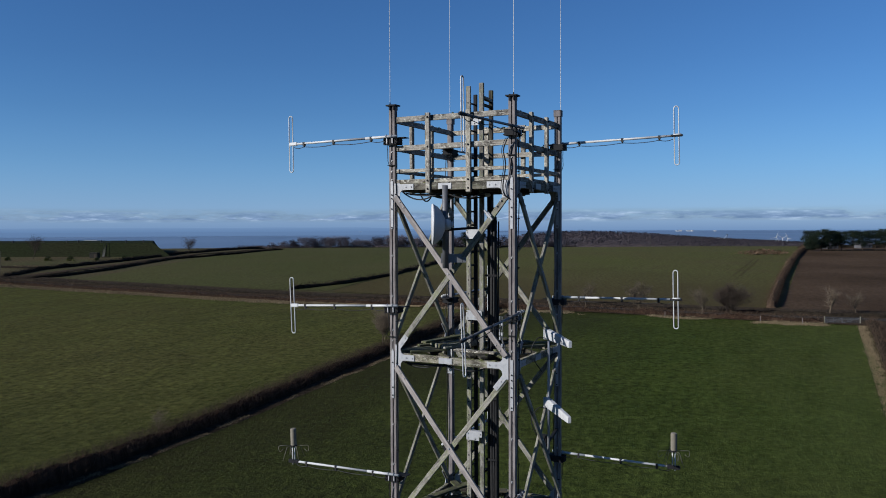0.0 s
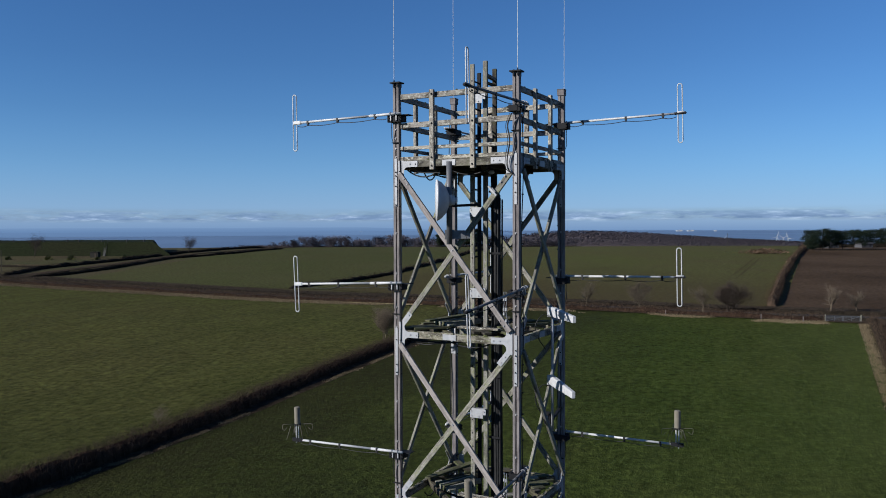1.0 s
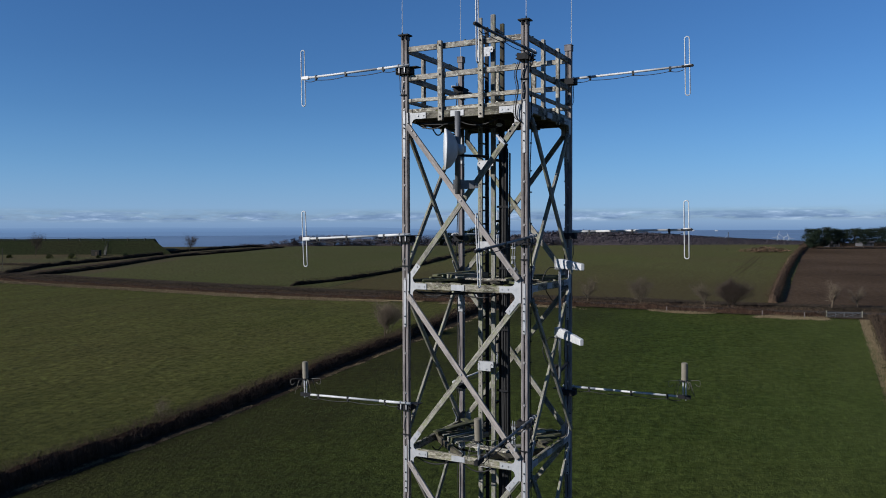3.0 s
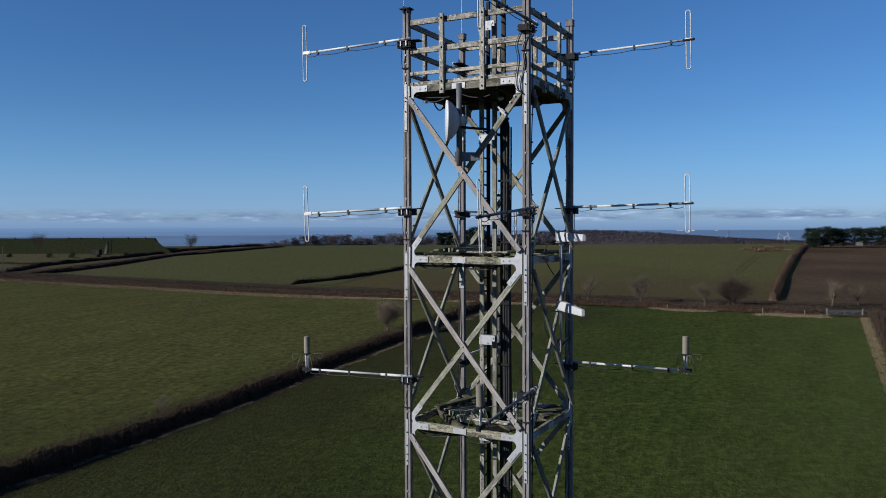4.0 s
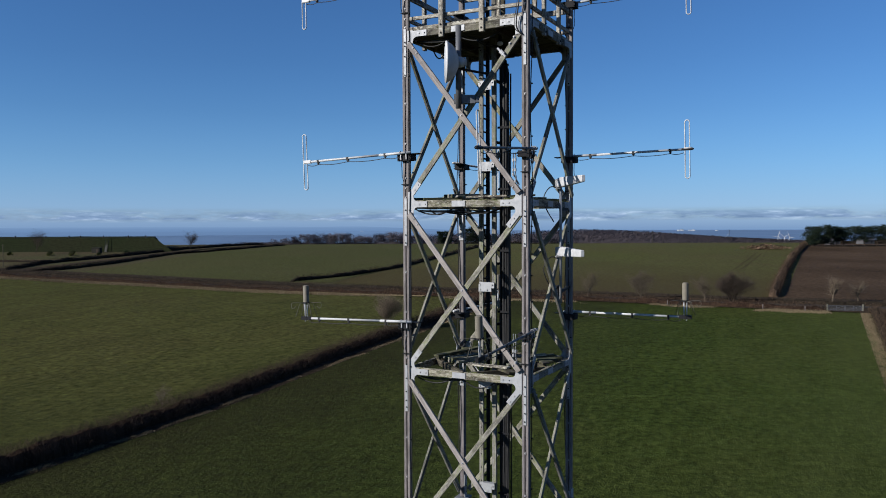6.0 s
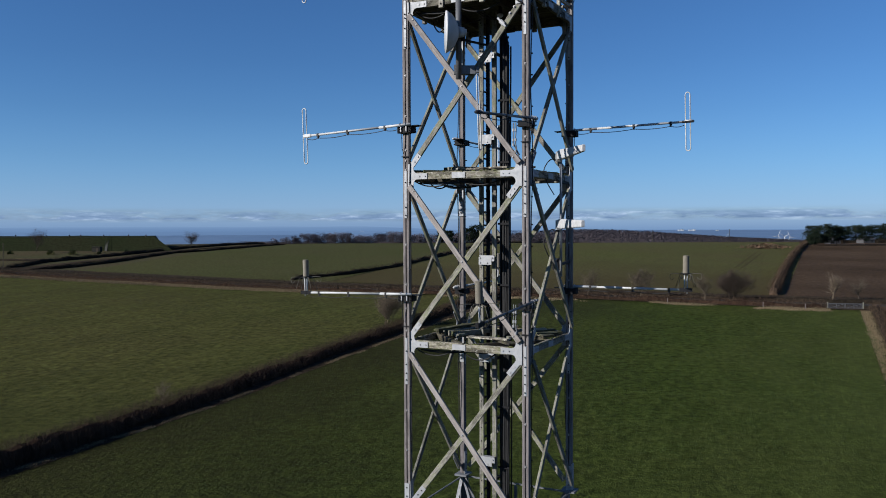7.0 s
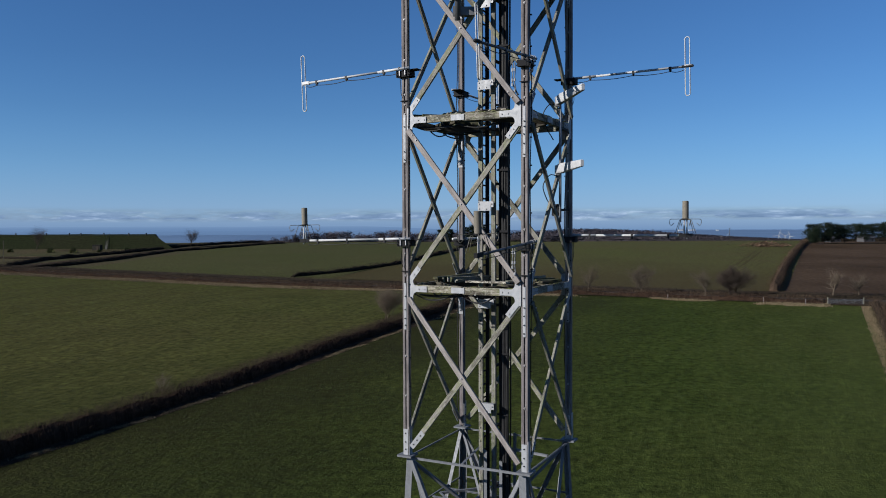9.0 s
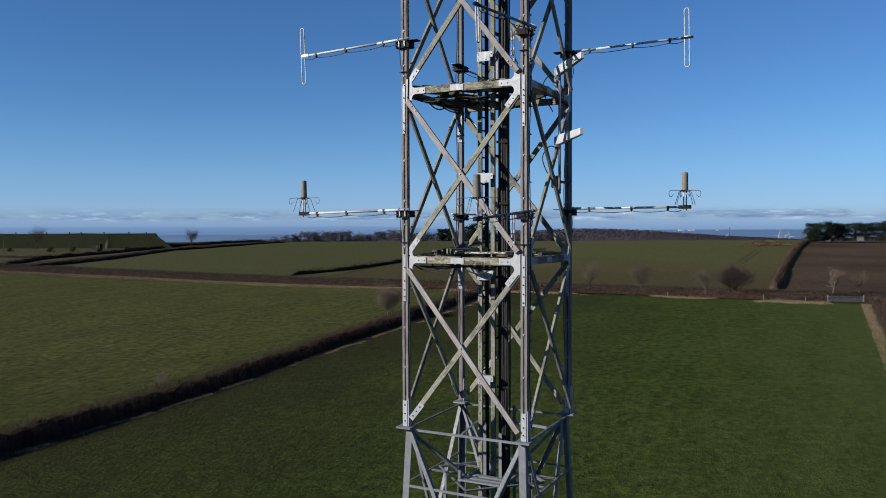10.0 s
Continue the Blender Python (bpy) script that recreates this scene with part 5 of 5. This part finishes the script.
angle_bar("plan_brace", (-0.05, -S + 0.03, L4 - 0.05), (-0.22, 0.1, L4 - 0.05), 0.04, STEEL, tower, Vector((0, 0, 1)))
angle_bar("plan_brace", (S - 0.03, 0.05, L4 - 0.05), (0.15, 0.2, L4 - 0.05), 0.04, STEEL, tower, Vector((0, 0, 1)))
for k in range(4):
    F = FACES[k]
    P = lambda x, y, z: F @ Vector((x, y, z))
    angle_bar("strut", P(-0.34, -S + 0.02, L4 - 0.97), P(-0.34, -S + 0.02, L4 - 2.4), 0.045, STEEL, tower, F.to_3x3() @ OUT)
    angle_bar("strut", P(-S + 0.05, -S + 0.05, L4 - 0.1), P(-0.25, -0.3, L4 - 0.97), 0.045, STEEL, tower, F.to_3x3() @ OUT)
# small landing in the lower section
for x in (-0.28, 0.42):
    bar("landing_frame", (x, -0.62, z + 0.02), (x, 0.32, z + 0.02), 0.05, 0.05, STEEL, tower, Vector((0, 0, 1)))
for y in (-0.6, -0.45, -0.3):
    bar("landing_slat", (-0.3, y, z + 0.07), (0.44, y, z + 0.07), 0.09, 0.03, STEEL, tower, Vector((0, 0, 1)))
bar("landing_post", (-0.28, -0.6, z), (-0.28, -0.6, z + 0.22), 0.05, 0.05, STEEL, tower, Vector((0, -1, 0)))


def loc(x, y):
    """From the world's plan to the tower's own."""
    v = TOWER.inverted() @ Vector((x, y, 0))
    return v.x, v.y


# steel uprights of the lower ladder
for wx, wy, zt in ((0.42, 0.0, 15.18), (0.17, -0.16, 14.75), (-0.09, -0.2, 14.95)):
    ux, uy = loc(wx, wy)
    angle_bar("steel_upright", (ux, uy, 0.1), (ux, uy, zt), 0.055, STEEL, tower, OUT)

# ladder and cable ladder in the middle
bm = bmesh.new()
bmesh.ops.create_cone(bm, cap_ends=True, segments=8, radius1=0.013, radius2=0.013, depth=0.006)
HOLE_ME = mesh_of("bolt_hole", bm, BLACK)
lad = thing("ladder", "tall fixed ladder with holed uprights inside the tower", "ladder", m=TOWER)
ax, ay = loc(-0.165, -0.1)
bar("stile", (ax, ay, 0.1), (ax, ay, 24.8), 0.075, 0.04, WOOD_BRACE, lad, Vector((0, -1, 0)))
bar("stile", (ax, ay + 0.27, 0.1), (ax, ay + 0.27, 24.7), 0.06, 0.04, DARK, lad, Vector((0, -1, 0)), "dark steel upright")
bm = bmesh.new()
rod(bm, (0, 0, 0), (0, 0.27, 0), 0.015, 6)
rung = mesh_of("rung", bm, DARK)
for i in range(48):
    part("rung", rung, lad, Matrix.Translation((ax, ay, 14.0 + i * 0.224)))
for i in range(46):
    part("bolt_hole", HOLE_ME, lad, Matrix.Translation((ax, ay - 0.021, 14.4 + i * 0.225)) @ OUT.to_track_quat("Z", "Y").to_matrix().to_4x4())
tray = thing("cable_ladder", "weathered cable ladder with two uprights", "cable ladder", m=TOWER)
bx, by = loc(0.05, -0.12)
bar("stile", (bx, by, 0.1), (bx, by, 24.85), 0.075, 0.05, WOOD_BRACE, tray, Vector((0, -1, 0)))
bar("stile", (bx + 0.01, by + 0.36, 0.1), (bx + 0.01, by + 0.36, 24.78), 0.07, 0.05, WOOD_DECK, tray, Vector((0, -1, 0)))
for i in range(11):
    z = 14.3 + 1.02 * i
    bar("crossbar", (bx, by, z), (bx, by + 0.36, z), 0.05, 0.04, WOOD_DECK, tray, Vector((0, 0, 1)))
bar("crossbar", (bx, by + 0.02, 24.62), (bx + 0.01, by + 0.36, 24.6), 0.07, 0.05, WOOD_BRACE, tray, Vector((0, 0, 1)))
bm = bmesh.new()
box(bm, (-0.02, 0, -0.012), (0.23, 0.012, 0.125))
box(bm, (0.02, 0.004, 0.03), (0.25, 0.012, 0.09))
box(bm, (0.0, 0.04, 0.075), (0.26, 0.08, 0.01))
BRK = mesh_of("bracket_plate", bm, GALV)
for z in (24.22, 22.36, 21.02, 19.02, 17.4, 15.65):
    bp = part("bracket_plate", BRK, tray, Matrix.Translation(((ax + bx) / 2 + 0.01, min(ay, by) - 0.06, z)), "galvanised bracket plate")
    for bx_, bz_ in ((-0.11, 0.04), (-0.11, -0.04), (0.11, 0.04), (0.02, -0.045)):
        bolt(bp, (bx_, -0.01, bz_), OUT)
bundle = thing("cable_bundle", "thick bundle of black feeder cables", "cables", m=TOWER)
cx, cy = loc(0.2, -0.06)
r = random.Random(17)
for i in range(26):
    ox, oy, rad = -0.045 + 0.0062 * i + r.uniform(-0.006, 0.006), r.uniform(-0.05, 0.05), r.uniform(0.014, 0.024)
    bm = bmesh.new()
    tube(bm, [(cx + ox + 0.012 * math.sin(z * 0.9 + i), cy + oy + 0.012 * math.cos(z * 0.7 + i), z) for z in steps(0.2, L1 - 0.1 - 0.018 * i, 40)], rad, 6)
    part("cable", mesh_of("cable", bm, BLACK, True), bundle)
for z in steps(14.5, 22.7, 8):
    bm = bmesh.new()
    box(bm, (cx + 0.035, cy - 0.075, z), (0.2, 0.012, 0.035))
    part("cable_clamp", mesh_of("cable_clamp", bm, DARK), bundle)

# ---- aerials ----
def boom_parts(a, length, mat=ALU):
    """A boom along +x from a leg at the origin, with its clamp, cable and clips."""
    bm = bmesh.new()
    rod(bm, (-0.14, 0.12, 0), (0.45, 0.12, 0), 0.022, 10)
    rod(bm, (0.4, 0.12, 0), (length, 0.12, 0.0), 0.019, 10)
    part("boom", mesh_of("boom", bm, mat, True), a, label="slim metal boom")
    bm = bmesh.new()
    box(bm, (0, 0.072, -0.072), (0.25, 0.05, 0.105))
    box(bm, (0, -0.07, -0.072), (0.24, 0.035, 0.1))
    for sx in (-0.105, 0.105):
        rod(bm, (sx, -0.11, -0.05), (sx, 0.125, -0.05), 0.009, 6)
        rod(bm, (sx, -0.11, -0.1), (sx, 0.125, -0.1), 0.009, 6)
        box(bm, (sx, 0.0, -0.075), (0.05, 0.12, 0.085))
    box(bm, (-0.15, 0.0, -0.02), (0.2, 0.16, 0.012))
    part("clamp", mesh_of("clamp", bm, DARK), a, label="dark steel clamp on the leg")
    for sx in (-0.05, 0.05):
        bm = bmesh.new()
        tube(bm, [(sx, 0.12 + 0.032 * math.cos(t), 0.032 * math.sin(t)) for t in steps(0, math.pi, 6)], 0.006, 5)
        box(bm, (sx, 0.112, -0.06), (0.016, 0.018, 0.09))
        part("u_bolt", mesh_of("u_bolt", bm, BOLT), a)
    for x in (0.34, length * 0.55, length * 0.86):
        bm = bmesh.new()
        box(bm, (x, 0.12, -0.01), (0.035, 0.044, 0.062))
        rod(bm, (x, 0.12, -0.065), (x, 0.12, -0.025), 0.014, 8)
        part("clip", mesh_of("clip", bm, BLACK), a)
    bm = bmesh.new()
    pts = []
    xs_ = [length - 0.06, length * 0.86, length * 0.55, 0.34, 0.06]
    for x0, x1 in zip(xs_, xs_[1:]):
        pts += sag((x0, 0.12, -0.055), (x1, 0.12, -0.055), 0.022, 7)[:-1]
    pts += [(0.05, 0.11, -0.1), (0.05, 0.09, -0.25), (0.06, 0.075, -0.38), (0.04, 0.06, -0.46)]
    tube(bm, pts, 0.006, 5)
    part("cable", mesh_of("cable", bm, BLACK, True), a, label="thin black coaxial cable")
    if mat is GREYPOLE:
        bm = bmesh.new()
        for j in range(3):
            tube(bm, [(0.1 + 0.012 * j + (0.05 + 0.006 * j) * math.cos(t), 0.125 + 0.01 * j, -0.16 + (0.06 + 0.004 * j) * math.sin(t)) for t in steps(0, math.tau * 0.95, 14)], 0.0055, 5)
        part("cable_coil", mesh_of("cable_coil", bm, BLACK, True), a, label="small coil of spare black cable")


def dipole(length, mat=ALU, block=False):
    a = thing("dipole_aerial", "folded dipole aerial on a horizontal boom", "aerial", "dipole aerials")
    boom_parts(a, length, mat)
    bm = bmesh.new()
    w, h = 0.037, 0.44
    pts = [(length + w * math.cos(t), 0.12, h + w * math.sin(t)) for t in steps(0, math.pi, 8)]
    pts += [(length + w * math.cos(t), 0.12, -h + w * math.sin(t)) for t in steps(math.pi, math.tau, 8)]
    tube(bm, pts, 0.009, 8, True)
    part("dipole_loop", mesh_of("dipole_loop", bm, ALU, True), a, label="bright folded dipole loop")
    bm = bmesh.new()
    dark = block or mat is GREYPOLE
    box(bm, (length - (0 if dark else 0.05), 0.12, 0), (0.2, 0.045, 0.04) if dark else (0.16, 0.05, 0.06))
    bmesh.ops.bevel(bm, geom=bm.edges[:], offset=0.01, segments=2, affect="EDGES")
    if dark:
        stub = bmesh.new()
        rod(stub, (length - 0.05, 0.12, 0.012), (length + 0.07, 0.12, 0.012), 0.019, 10)
        part("boom_end", mesh_of("boom_end", stub, mat, True), a)
    part("junction_box", mesh_of("junction_box", bm, DARK if dark else WHITE), a, label="dark clamp block" if dark else "pale junction box")
    return a


def drum(length, mat=ALU):
    a = thing("drum_aerial", "drum-topped aerial with bent ground rods", "aerial", "drum aerials")
    boom_parts(a, length, mat)
    bm = bmesh.new()
    rod(bm, (length - 0.02, 0.12, -0.04), (length - 0.02, 0.12, 0.29), 0.011, 8)
    rod(bm, (length + 0.022, 0.125, -0.06), (length + 0.022, 0.125, 0.27), 0.011, 8)
    part("mast", mesh_of("mast", bm, ALU, True), a)
    bm = bmesh.new()
    rod(bm, (length, 0.12, 0.28), (length, 0.12, 0.56), 0.05, 28)
    rod(bm, (length, 0.12, 0.561), (length, 0.12, 0.568), 0.046, 28, 0.035)
    part("drum", mesh_of("drum", bm, DRUM), a, label="faded brown drum")
    bm = bmesh.new()
    rod(bm, (length, 0.12, 0.255), (length, 0.12, 0.28), 0.06, 12)
    part("hub", mesh_of("hub", bm, DARK), a)
    bm = bmesh.new()
    box(bm, (length, 0.12, 0.0), (0.2, 0.05, 0.06))
    part("end_block", mesh_of("end_block", bm, DARK), a)
    for k in range(4):
        an = k * math.pi / 2 + 0.47
        c, s = math.cos(an), math.sin(an)
        O = Vector((length, 0.12, 0.27))
        q = lambda d, z, o=0: O + 0.84 * Vector((c * d - s * o, s * d + c * o, z))
        bm = bmesh.new()
        tube(bm, [q(0.05, 0), q(0.28, 0.0), q(0.305, -0.015), q(0.312, -0.06), q(0.3, -0.11), q(0.27, -0.125), q(0.22, -0.075)], 0.0048, 5)
        part("ground_rod", mesh_of("ground_rod", bm, ROD, True), a, label="bent thin rod")
        bm = bmesh.new()
        tube(bm, [q(0.05, 0, 0.03), q(0.12, -0.02, 0.08), q(0.2, -0.28, 0.14)], 0.0048, 5)
        part("ground_rod", mesh_of("ground_rod", bm, ROD, True), a, label="bent thin rod")
    return a


def leg_pose(k, z, droop=0.0):
    """The pinwheel: each leg's boom runs on along one face of the tower."""
    return TOWER @ FACES[k] @ Matrix.Translation((-S, -S, z)) @ pose(0, 0, 0, 0, 0, 180) @ pose(0, 0, 0, 0, droop, 0)


BOOM_Z = ((23.925, 21.22, 18.49), (23.955, 21.2, 18.45), (23.91, 21.25, 18.525), (23.92, 21.2, 18.45))
DROOP = ((0.8, 2.2, 1.2), (1.3, 4.6, 3.8), (-1.2, -1.0, 0.0), (0.0, 0.0, 0.0))
# second kind, on the front leg: darker metal stands in for its shaded side
kinds = (dipole(1.95), dipole(1.97, GREYPOLE), dipole(1.97, ALU, True))
for k in range(3):
    kinds[k].matrix_basis = leg_pose(k, BOOM_Z[k][0], DROOP[k][0])
    copy_thing(kinds[k], leg_pose(k, BOOM_Z[k][1], DROOP[k][1]))
for lev in (0, 1):
    copy_thing(kinds[2], leg_pose(3, BOOM_Z[3][lev]))
d1 = drum(1.95)
d1.matrix_basis = leg_pose(0, BOOM_Z[0][2], DROOP[0][2])
# front drum boom: its unlit side painted as darker metal too
d1b = drum(1.95, GREYPOLE)
d1b.matrix_basis = leg_pose(1, BOOM_Z[1][2], DROOP[1][2])
for k in (2, 3):
    copy_thing(d1, leg_pose(k, BOOM_Z[k][2], DROOP[k][2]))

# whips on the leg caps
bm = bmesh.new()
rod(bm, (0, 0, 0), (0, 0, 0.04), 0.012, 8, 0.008)
base = mesh_of("whip_base", bm, DARK)
bm = bmesh.new()
rod(bm, (0, 0, 0.03), (0, 0, 2.3), 0.0048, 6, 0.0034)
rodm = mesh_of("whip_rod", bm, ALU)
for k in range(4):
    w = thing("whip_aerial", "thin upright whip aerial on a leg cap", "aerial", "whip aerials", TOWER @ FACES[k] @ Matrix.Translation((-S - 0.035, -S - 0.03, top + 0.02)))
    part("whip_base", base, w)
    part("whip_rod", rodm, w)

# dish on its pole
dish = thing("dish_aerial", "small white dish aerial on a grey pole", "dish", m=Matrix.Translation((0, 0, 0)))
px, py = -0.56, -1.1
bm = bmesh.new()
rod(bm, (px, py, 21.85), (px, py, 23.12), 0.045, 14)
part("pole", mesh_of("pole", bm, GREYPOLE, True), dish, label="grey steel pole")
bm = bmesh.new()
prof_ = [(0.0, 0.31), (-0.012, 0.315), (-0.027, 0.305), (-0.085, 0.27), (-0.145, 0.2), (-0.187, 0.11), (-0.204, 0.06)]
rings = [[bm.verts.new((-x, rr * math.cos(a), rr * math.sin(a))) for a in [i * math.tau / 36 for i in range(36)]] for x, rr in prof_]
for a, b in zip(rings, rings[1:]):
    for i in range(36):
        bm.faces.new((a[i], a[(i + 1) % 36], b[(i + 1) % 36], b[i]))
bm.faces.new(rings[0])
bm.faces.new(rings[-1])
bmesh.ops.recalc_face_normals(bm, faces=bm.faces)
dm = Matrix.Translation((px - 0.2, py - 0.2, 22.52)) @ pose(0, 0, 0, 0, 0, 4)
part("reflector", mesh_of("reflector", bm, WHITE, True), dish, dm, "white covered reflector")
bm = bmesh.new()
rod(bm, (0.2, 0, 0), (0.285, 0, 0), 0.085, 16, 0.07)
rod(bm, (0.28, 0, 0), (0.32, 0, 0), 0.05, 12)
part("hub", mesh_of("hub", bm, WHITE, True), dish, dm, "pale hub behind the reflector")
bm = bmesh.new()
box(bm, (px + 0.04, py - 0.1, 22.52), (0.12, 0.2, 0.12))
rod(bm, (px + 0.05, py - 0.05, 22.44), (px + 0.5, py + 0.5, 22.47), 0.02, 8)
part("mount", mesh_of("mount", bm, DARK), dish, label="dark mount behind the reflector")
bm = bmesh.new()
box(bm, (px + 0.16, py + 0.1, 22.0), (0.2, 0.14, 0.13))
box(bm, (px + 0.0, py + 0.05, 22.0), (0.14, 0.06, 0.15))
box(bm, (px + 0.29, py - 0.01, 21.98), (0.05, 0.1, 0.08))
part("bracket", mesh_of("bracket", bm, STEEL), dish, label="steel bracket clamped to the brace")

# white panels on a pole by the shaded leg
ex, ey = 1.14, 0.26
mastp = thing("aerial_pole", "pale vertical pole clamped beside the leg", "pole", m=TOWER)
bm = bmesh.new()
rod(bm, (ex, ey, 18.75), (ex, ey, 20.76), 0.022, 10)
part("tube", mesh_of("tube", bm, GALV, True), mastp)
for z in (18.95, 20.3):
    bar("arm", (ex, ey, z), (S, S - 0.05, z + 0.02), 0.05, 0.04, DARK, mastp, Vector((0, 0, 1)))
bm = bmesh.new()
vs = []
soft_sq = lambda v: math.copysign(abs(v) ** 0.35, v)
for x, hy, hz in ((0.0, 0.03, 0.045), (0.03, 0.042, 0.07), (0.2, 0.045, 0.082), (0.76, 0.038, 0.066), (1.27, 0.03, 0.052), (1.285, 0.024, 0.044)):
    vs.append([bm.verts.new((x, hy * soft_sq(math.cos(a)), hz * soft_sq(math.sin(a)))) for a in [(i + 0.5) * math.tau / 16 for i in range(16)]])
for a, b in zip(vs, vs[1:]):
    for i in range(16):
        bm.faces.new((a[i], a[(i + 1) % 16], b[(i + 1) % 16], b[i]))
bm.faces.new(vs[0])
bm.faces.new(vs[-1])
bmesh.ops.recalc_face_normals(bm, faces=bm.faces)
HORN = mesh_of("radome", bm, HORN_WHITE)
for z, yw in ((20.74, -54.5), (19.62, -55.0)):
    h = thing("horn_aerial", "white tapered horn aerial on a pole", "aerial", "horn aerials", TOWER @ Matrix.Translation((ex - 0.02, ey - 0.05, z)) @ pose(0, 0, 0, 0, 0, yw))
    part("radome", HORN, h)
    bm = bmesh.new()
    box(bm, (0.0, 0, -0.02), (0.07, 0.09, 0.16))
    part("mount", mesh_of("mount", bm, GALV), h)

# feeder cables under the platforms and down the legs
feed = thing("feeder_cables", "black cables looped under the platforms and legs", "cables", m=TOWER)
r = random.Random(29)
for lev in (L1, L2, L3):
    for k in (0, 3):
        for j in range(2):
            bm = bmesh.new()
            o = r.uniform(-0.02, 0.03)
            pts = sag((-S + 0.2, -S + 0.06 + o, lev - 0.1), (-0.1 * r.random(), -S + 0.12 + o, lev - 0.1), 0.05 * r.random(), 8)
            pts += sag((0.05, -S + 0.2, lev - 0.1), (0.2, -0.1, lev - 0.12), 0.06 * r.random(), 6)
            tube(bm, [FACES[k] @ p for p in pts], 0.011, 5)
            part("cable", mesh_of("cable", bm, BLACK, True), feed)
for k in range(4):
    bm = bmesh.new()
    pts = [(-S + 0.085 + 0.012 * math.sin(3.1 * z), -S - 0.055 + 0.012 * math.cos(2.3 * z), z) for z in steps(15.2, 24.0, 60)]
    tube(bm, [FACES[k] @ Vector(p) for p in pts], 0.008, 5)
    part("cable", mesh_of("cable", bm, BLACK, True), feed)
for z in (20.55, 19.4):
    bm = bmesh.new()
    tube(bm, curve_through([(ex - 0.02, ey - 0.04, z + 0.1), (ex - 0.12, ey - 0.16, z + 0.12), (ex - 0.2, ey - 0.26, z - 0.05), (ex - 0.17, ey - 0.2, z - 0.25), (ex - 0.1, ey - 0.05, z - 0.45)]), 0.009, 5)
    part("cable", mesh_of("cable", bm, BLACK, True), feed)
# thick feeder from the front boom down to the deck edge
for dx, rad in ((0.0, 0.0105), (0.03, 0.005)):
    bm = bmesh.new()
    tube(bm, curve_through([(S - 0.03 - dx, -S - 0.13, 23.8), (S - 0.09 - dx, -S - 0.14, 23.62), (S - 0.06 - dx, -S - 0.13, 23.4), (S - 0.11 - dx, -S - 0.11, 23.12), (S - 0.1 - dx, -S - 0.1, 22.98), (S - 0.03, -S - 0.07, 22.9)]), rad, 6)
    part("cable", mesh_of("cable", bm, BLACK, True), feed)
for k, x0 in ((0, -0.6), (0, 0.2), (3, 0.1)):
    for lev in (L1, L2, L3):
        bm = bmesh.new()
        w = 0.5 + 0.25 * r.random()
        tube(bm, [FACES[k] @ p for p in sag((x0 - w / 2, -S + 0.08, lev - 0.07), (x0 + w / 2, -S + 0.12, lev - 0.08), 0.07 + 0.06 * r.random(), 10)], 0.012, 5)
        part("cable", mesh_of("cable", bm, BLACK, True), feed)

# pale coax tails with connectors below the front booms
for z0 in (21.12, 18.38):
    for dx, dy, drop in ((0.0, 0.0, 0.46), (-0.045, 0.02, 0.36)):
        tail = thing("coax_tail", "pale coax tail with connectors below a boom", "cable", "coax tails", TOWER @ Matrix.Translation((S - 0.13 + dx, -S - 0.1 + dy, z0)))
        bm = bmesh.new()
        tube(bm, curve_through([(0, 0, 0.02), (0.006, 0, -0.12), (-0.004, 0, -0.26), (0.03, 0.02, -drop), (0.08, 0.05, -drop - 0.1)]), 0.0085, 6)
        part("lead", mesh_of("lead", bm, STEEL, True), tail)
        for z in (-0.09, -0.24, -drop + 0.05):
            bm = bmesh.new()
            rod(bm, (0, 0, z - 0.022), (0, 0, z + 0.022), 0.017, 8)
            part("connector", mesh_of("connector", bm, GALV), tail, label="short metal connector")

# small fittings
clip = thing("brace_clamp", "pale T-shaped clamp on a brace", "clamp", m=TOWER)
m = Matrix.Translation((S - 0.36, -S - 0.085, L1 - 0.46))
part("clamp_bar", bar_mesh(0.03, 0.03, 0.2, GALV), clip, m @ pose(0, 0, 0, 0, -42, 0))
part("clamp_plate", bar_mesh(0.09, 0.02, 0.06, GALV), clip, m @ pose(0, 0.01, 0, 0, 48, 0))
jb = thing("junction_box", "small dark box hung below the pole", "box", m=TOWER)
bm = bmesh.new()
box(bm, (ex - 0.08, ey + 0.02, 18.95), (0.12, 0.1, 0.2))
bmesh.ops.bevel(bm, geom=bm.edges[:], offset=0.012, segments=2, affect="EDGES")
part("case", mesh_of("case", bm, DARK), jb)
bm = bmesh.new()
box(bm, (ex - 0.08, ey - 0.035, 18.93), (0.05, 0.012, 0.06))
part("lid_plate", mesh_of("lid_plate", bm, DARK), jb)
lamp = thing("deck_lamp", "small round pale lamp under the deck", "lamp", m=TOWER)
bm = bmesh.new()
bmesh.ops.create_uvsphere(bm, u_segments=14, v_segments=8, radius=0.05, matrix=Matrix.Translation((0.3, -0.3, L1 - 0.12)) @ Matrix.Diagonal((1, 1, 0.7, 1)))
part("globe", mesh_of("globe", bm, WHITE, True), lamp)
bm = bmesh.new()
rod(bm, (0.3, -0.3, L1 - 0.1), (0.3, -0.3, L1 + 0.03), 0.03, 10)
part("stem", mesh_of("stem", bm, DARK), lamp)

TIE = bar_mesh(0.03, 0.028, 0.02, DARK)
for k in range(3):
    z = 15.6
    while z < 24.0:
        part("cable_tie", TIE, feed, FACES[k] @ Matrix.Translation((-S + 0.085, -S - 0.06, z)) if k else Matrix.Translation((-S + 0.085, -S - 0.06, z)))
        z += r.uniform(0.25, 0.5)
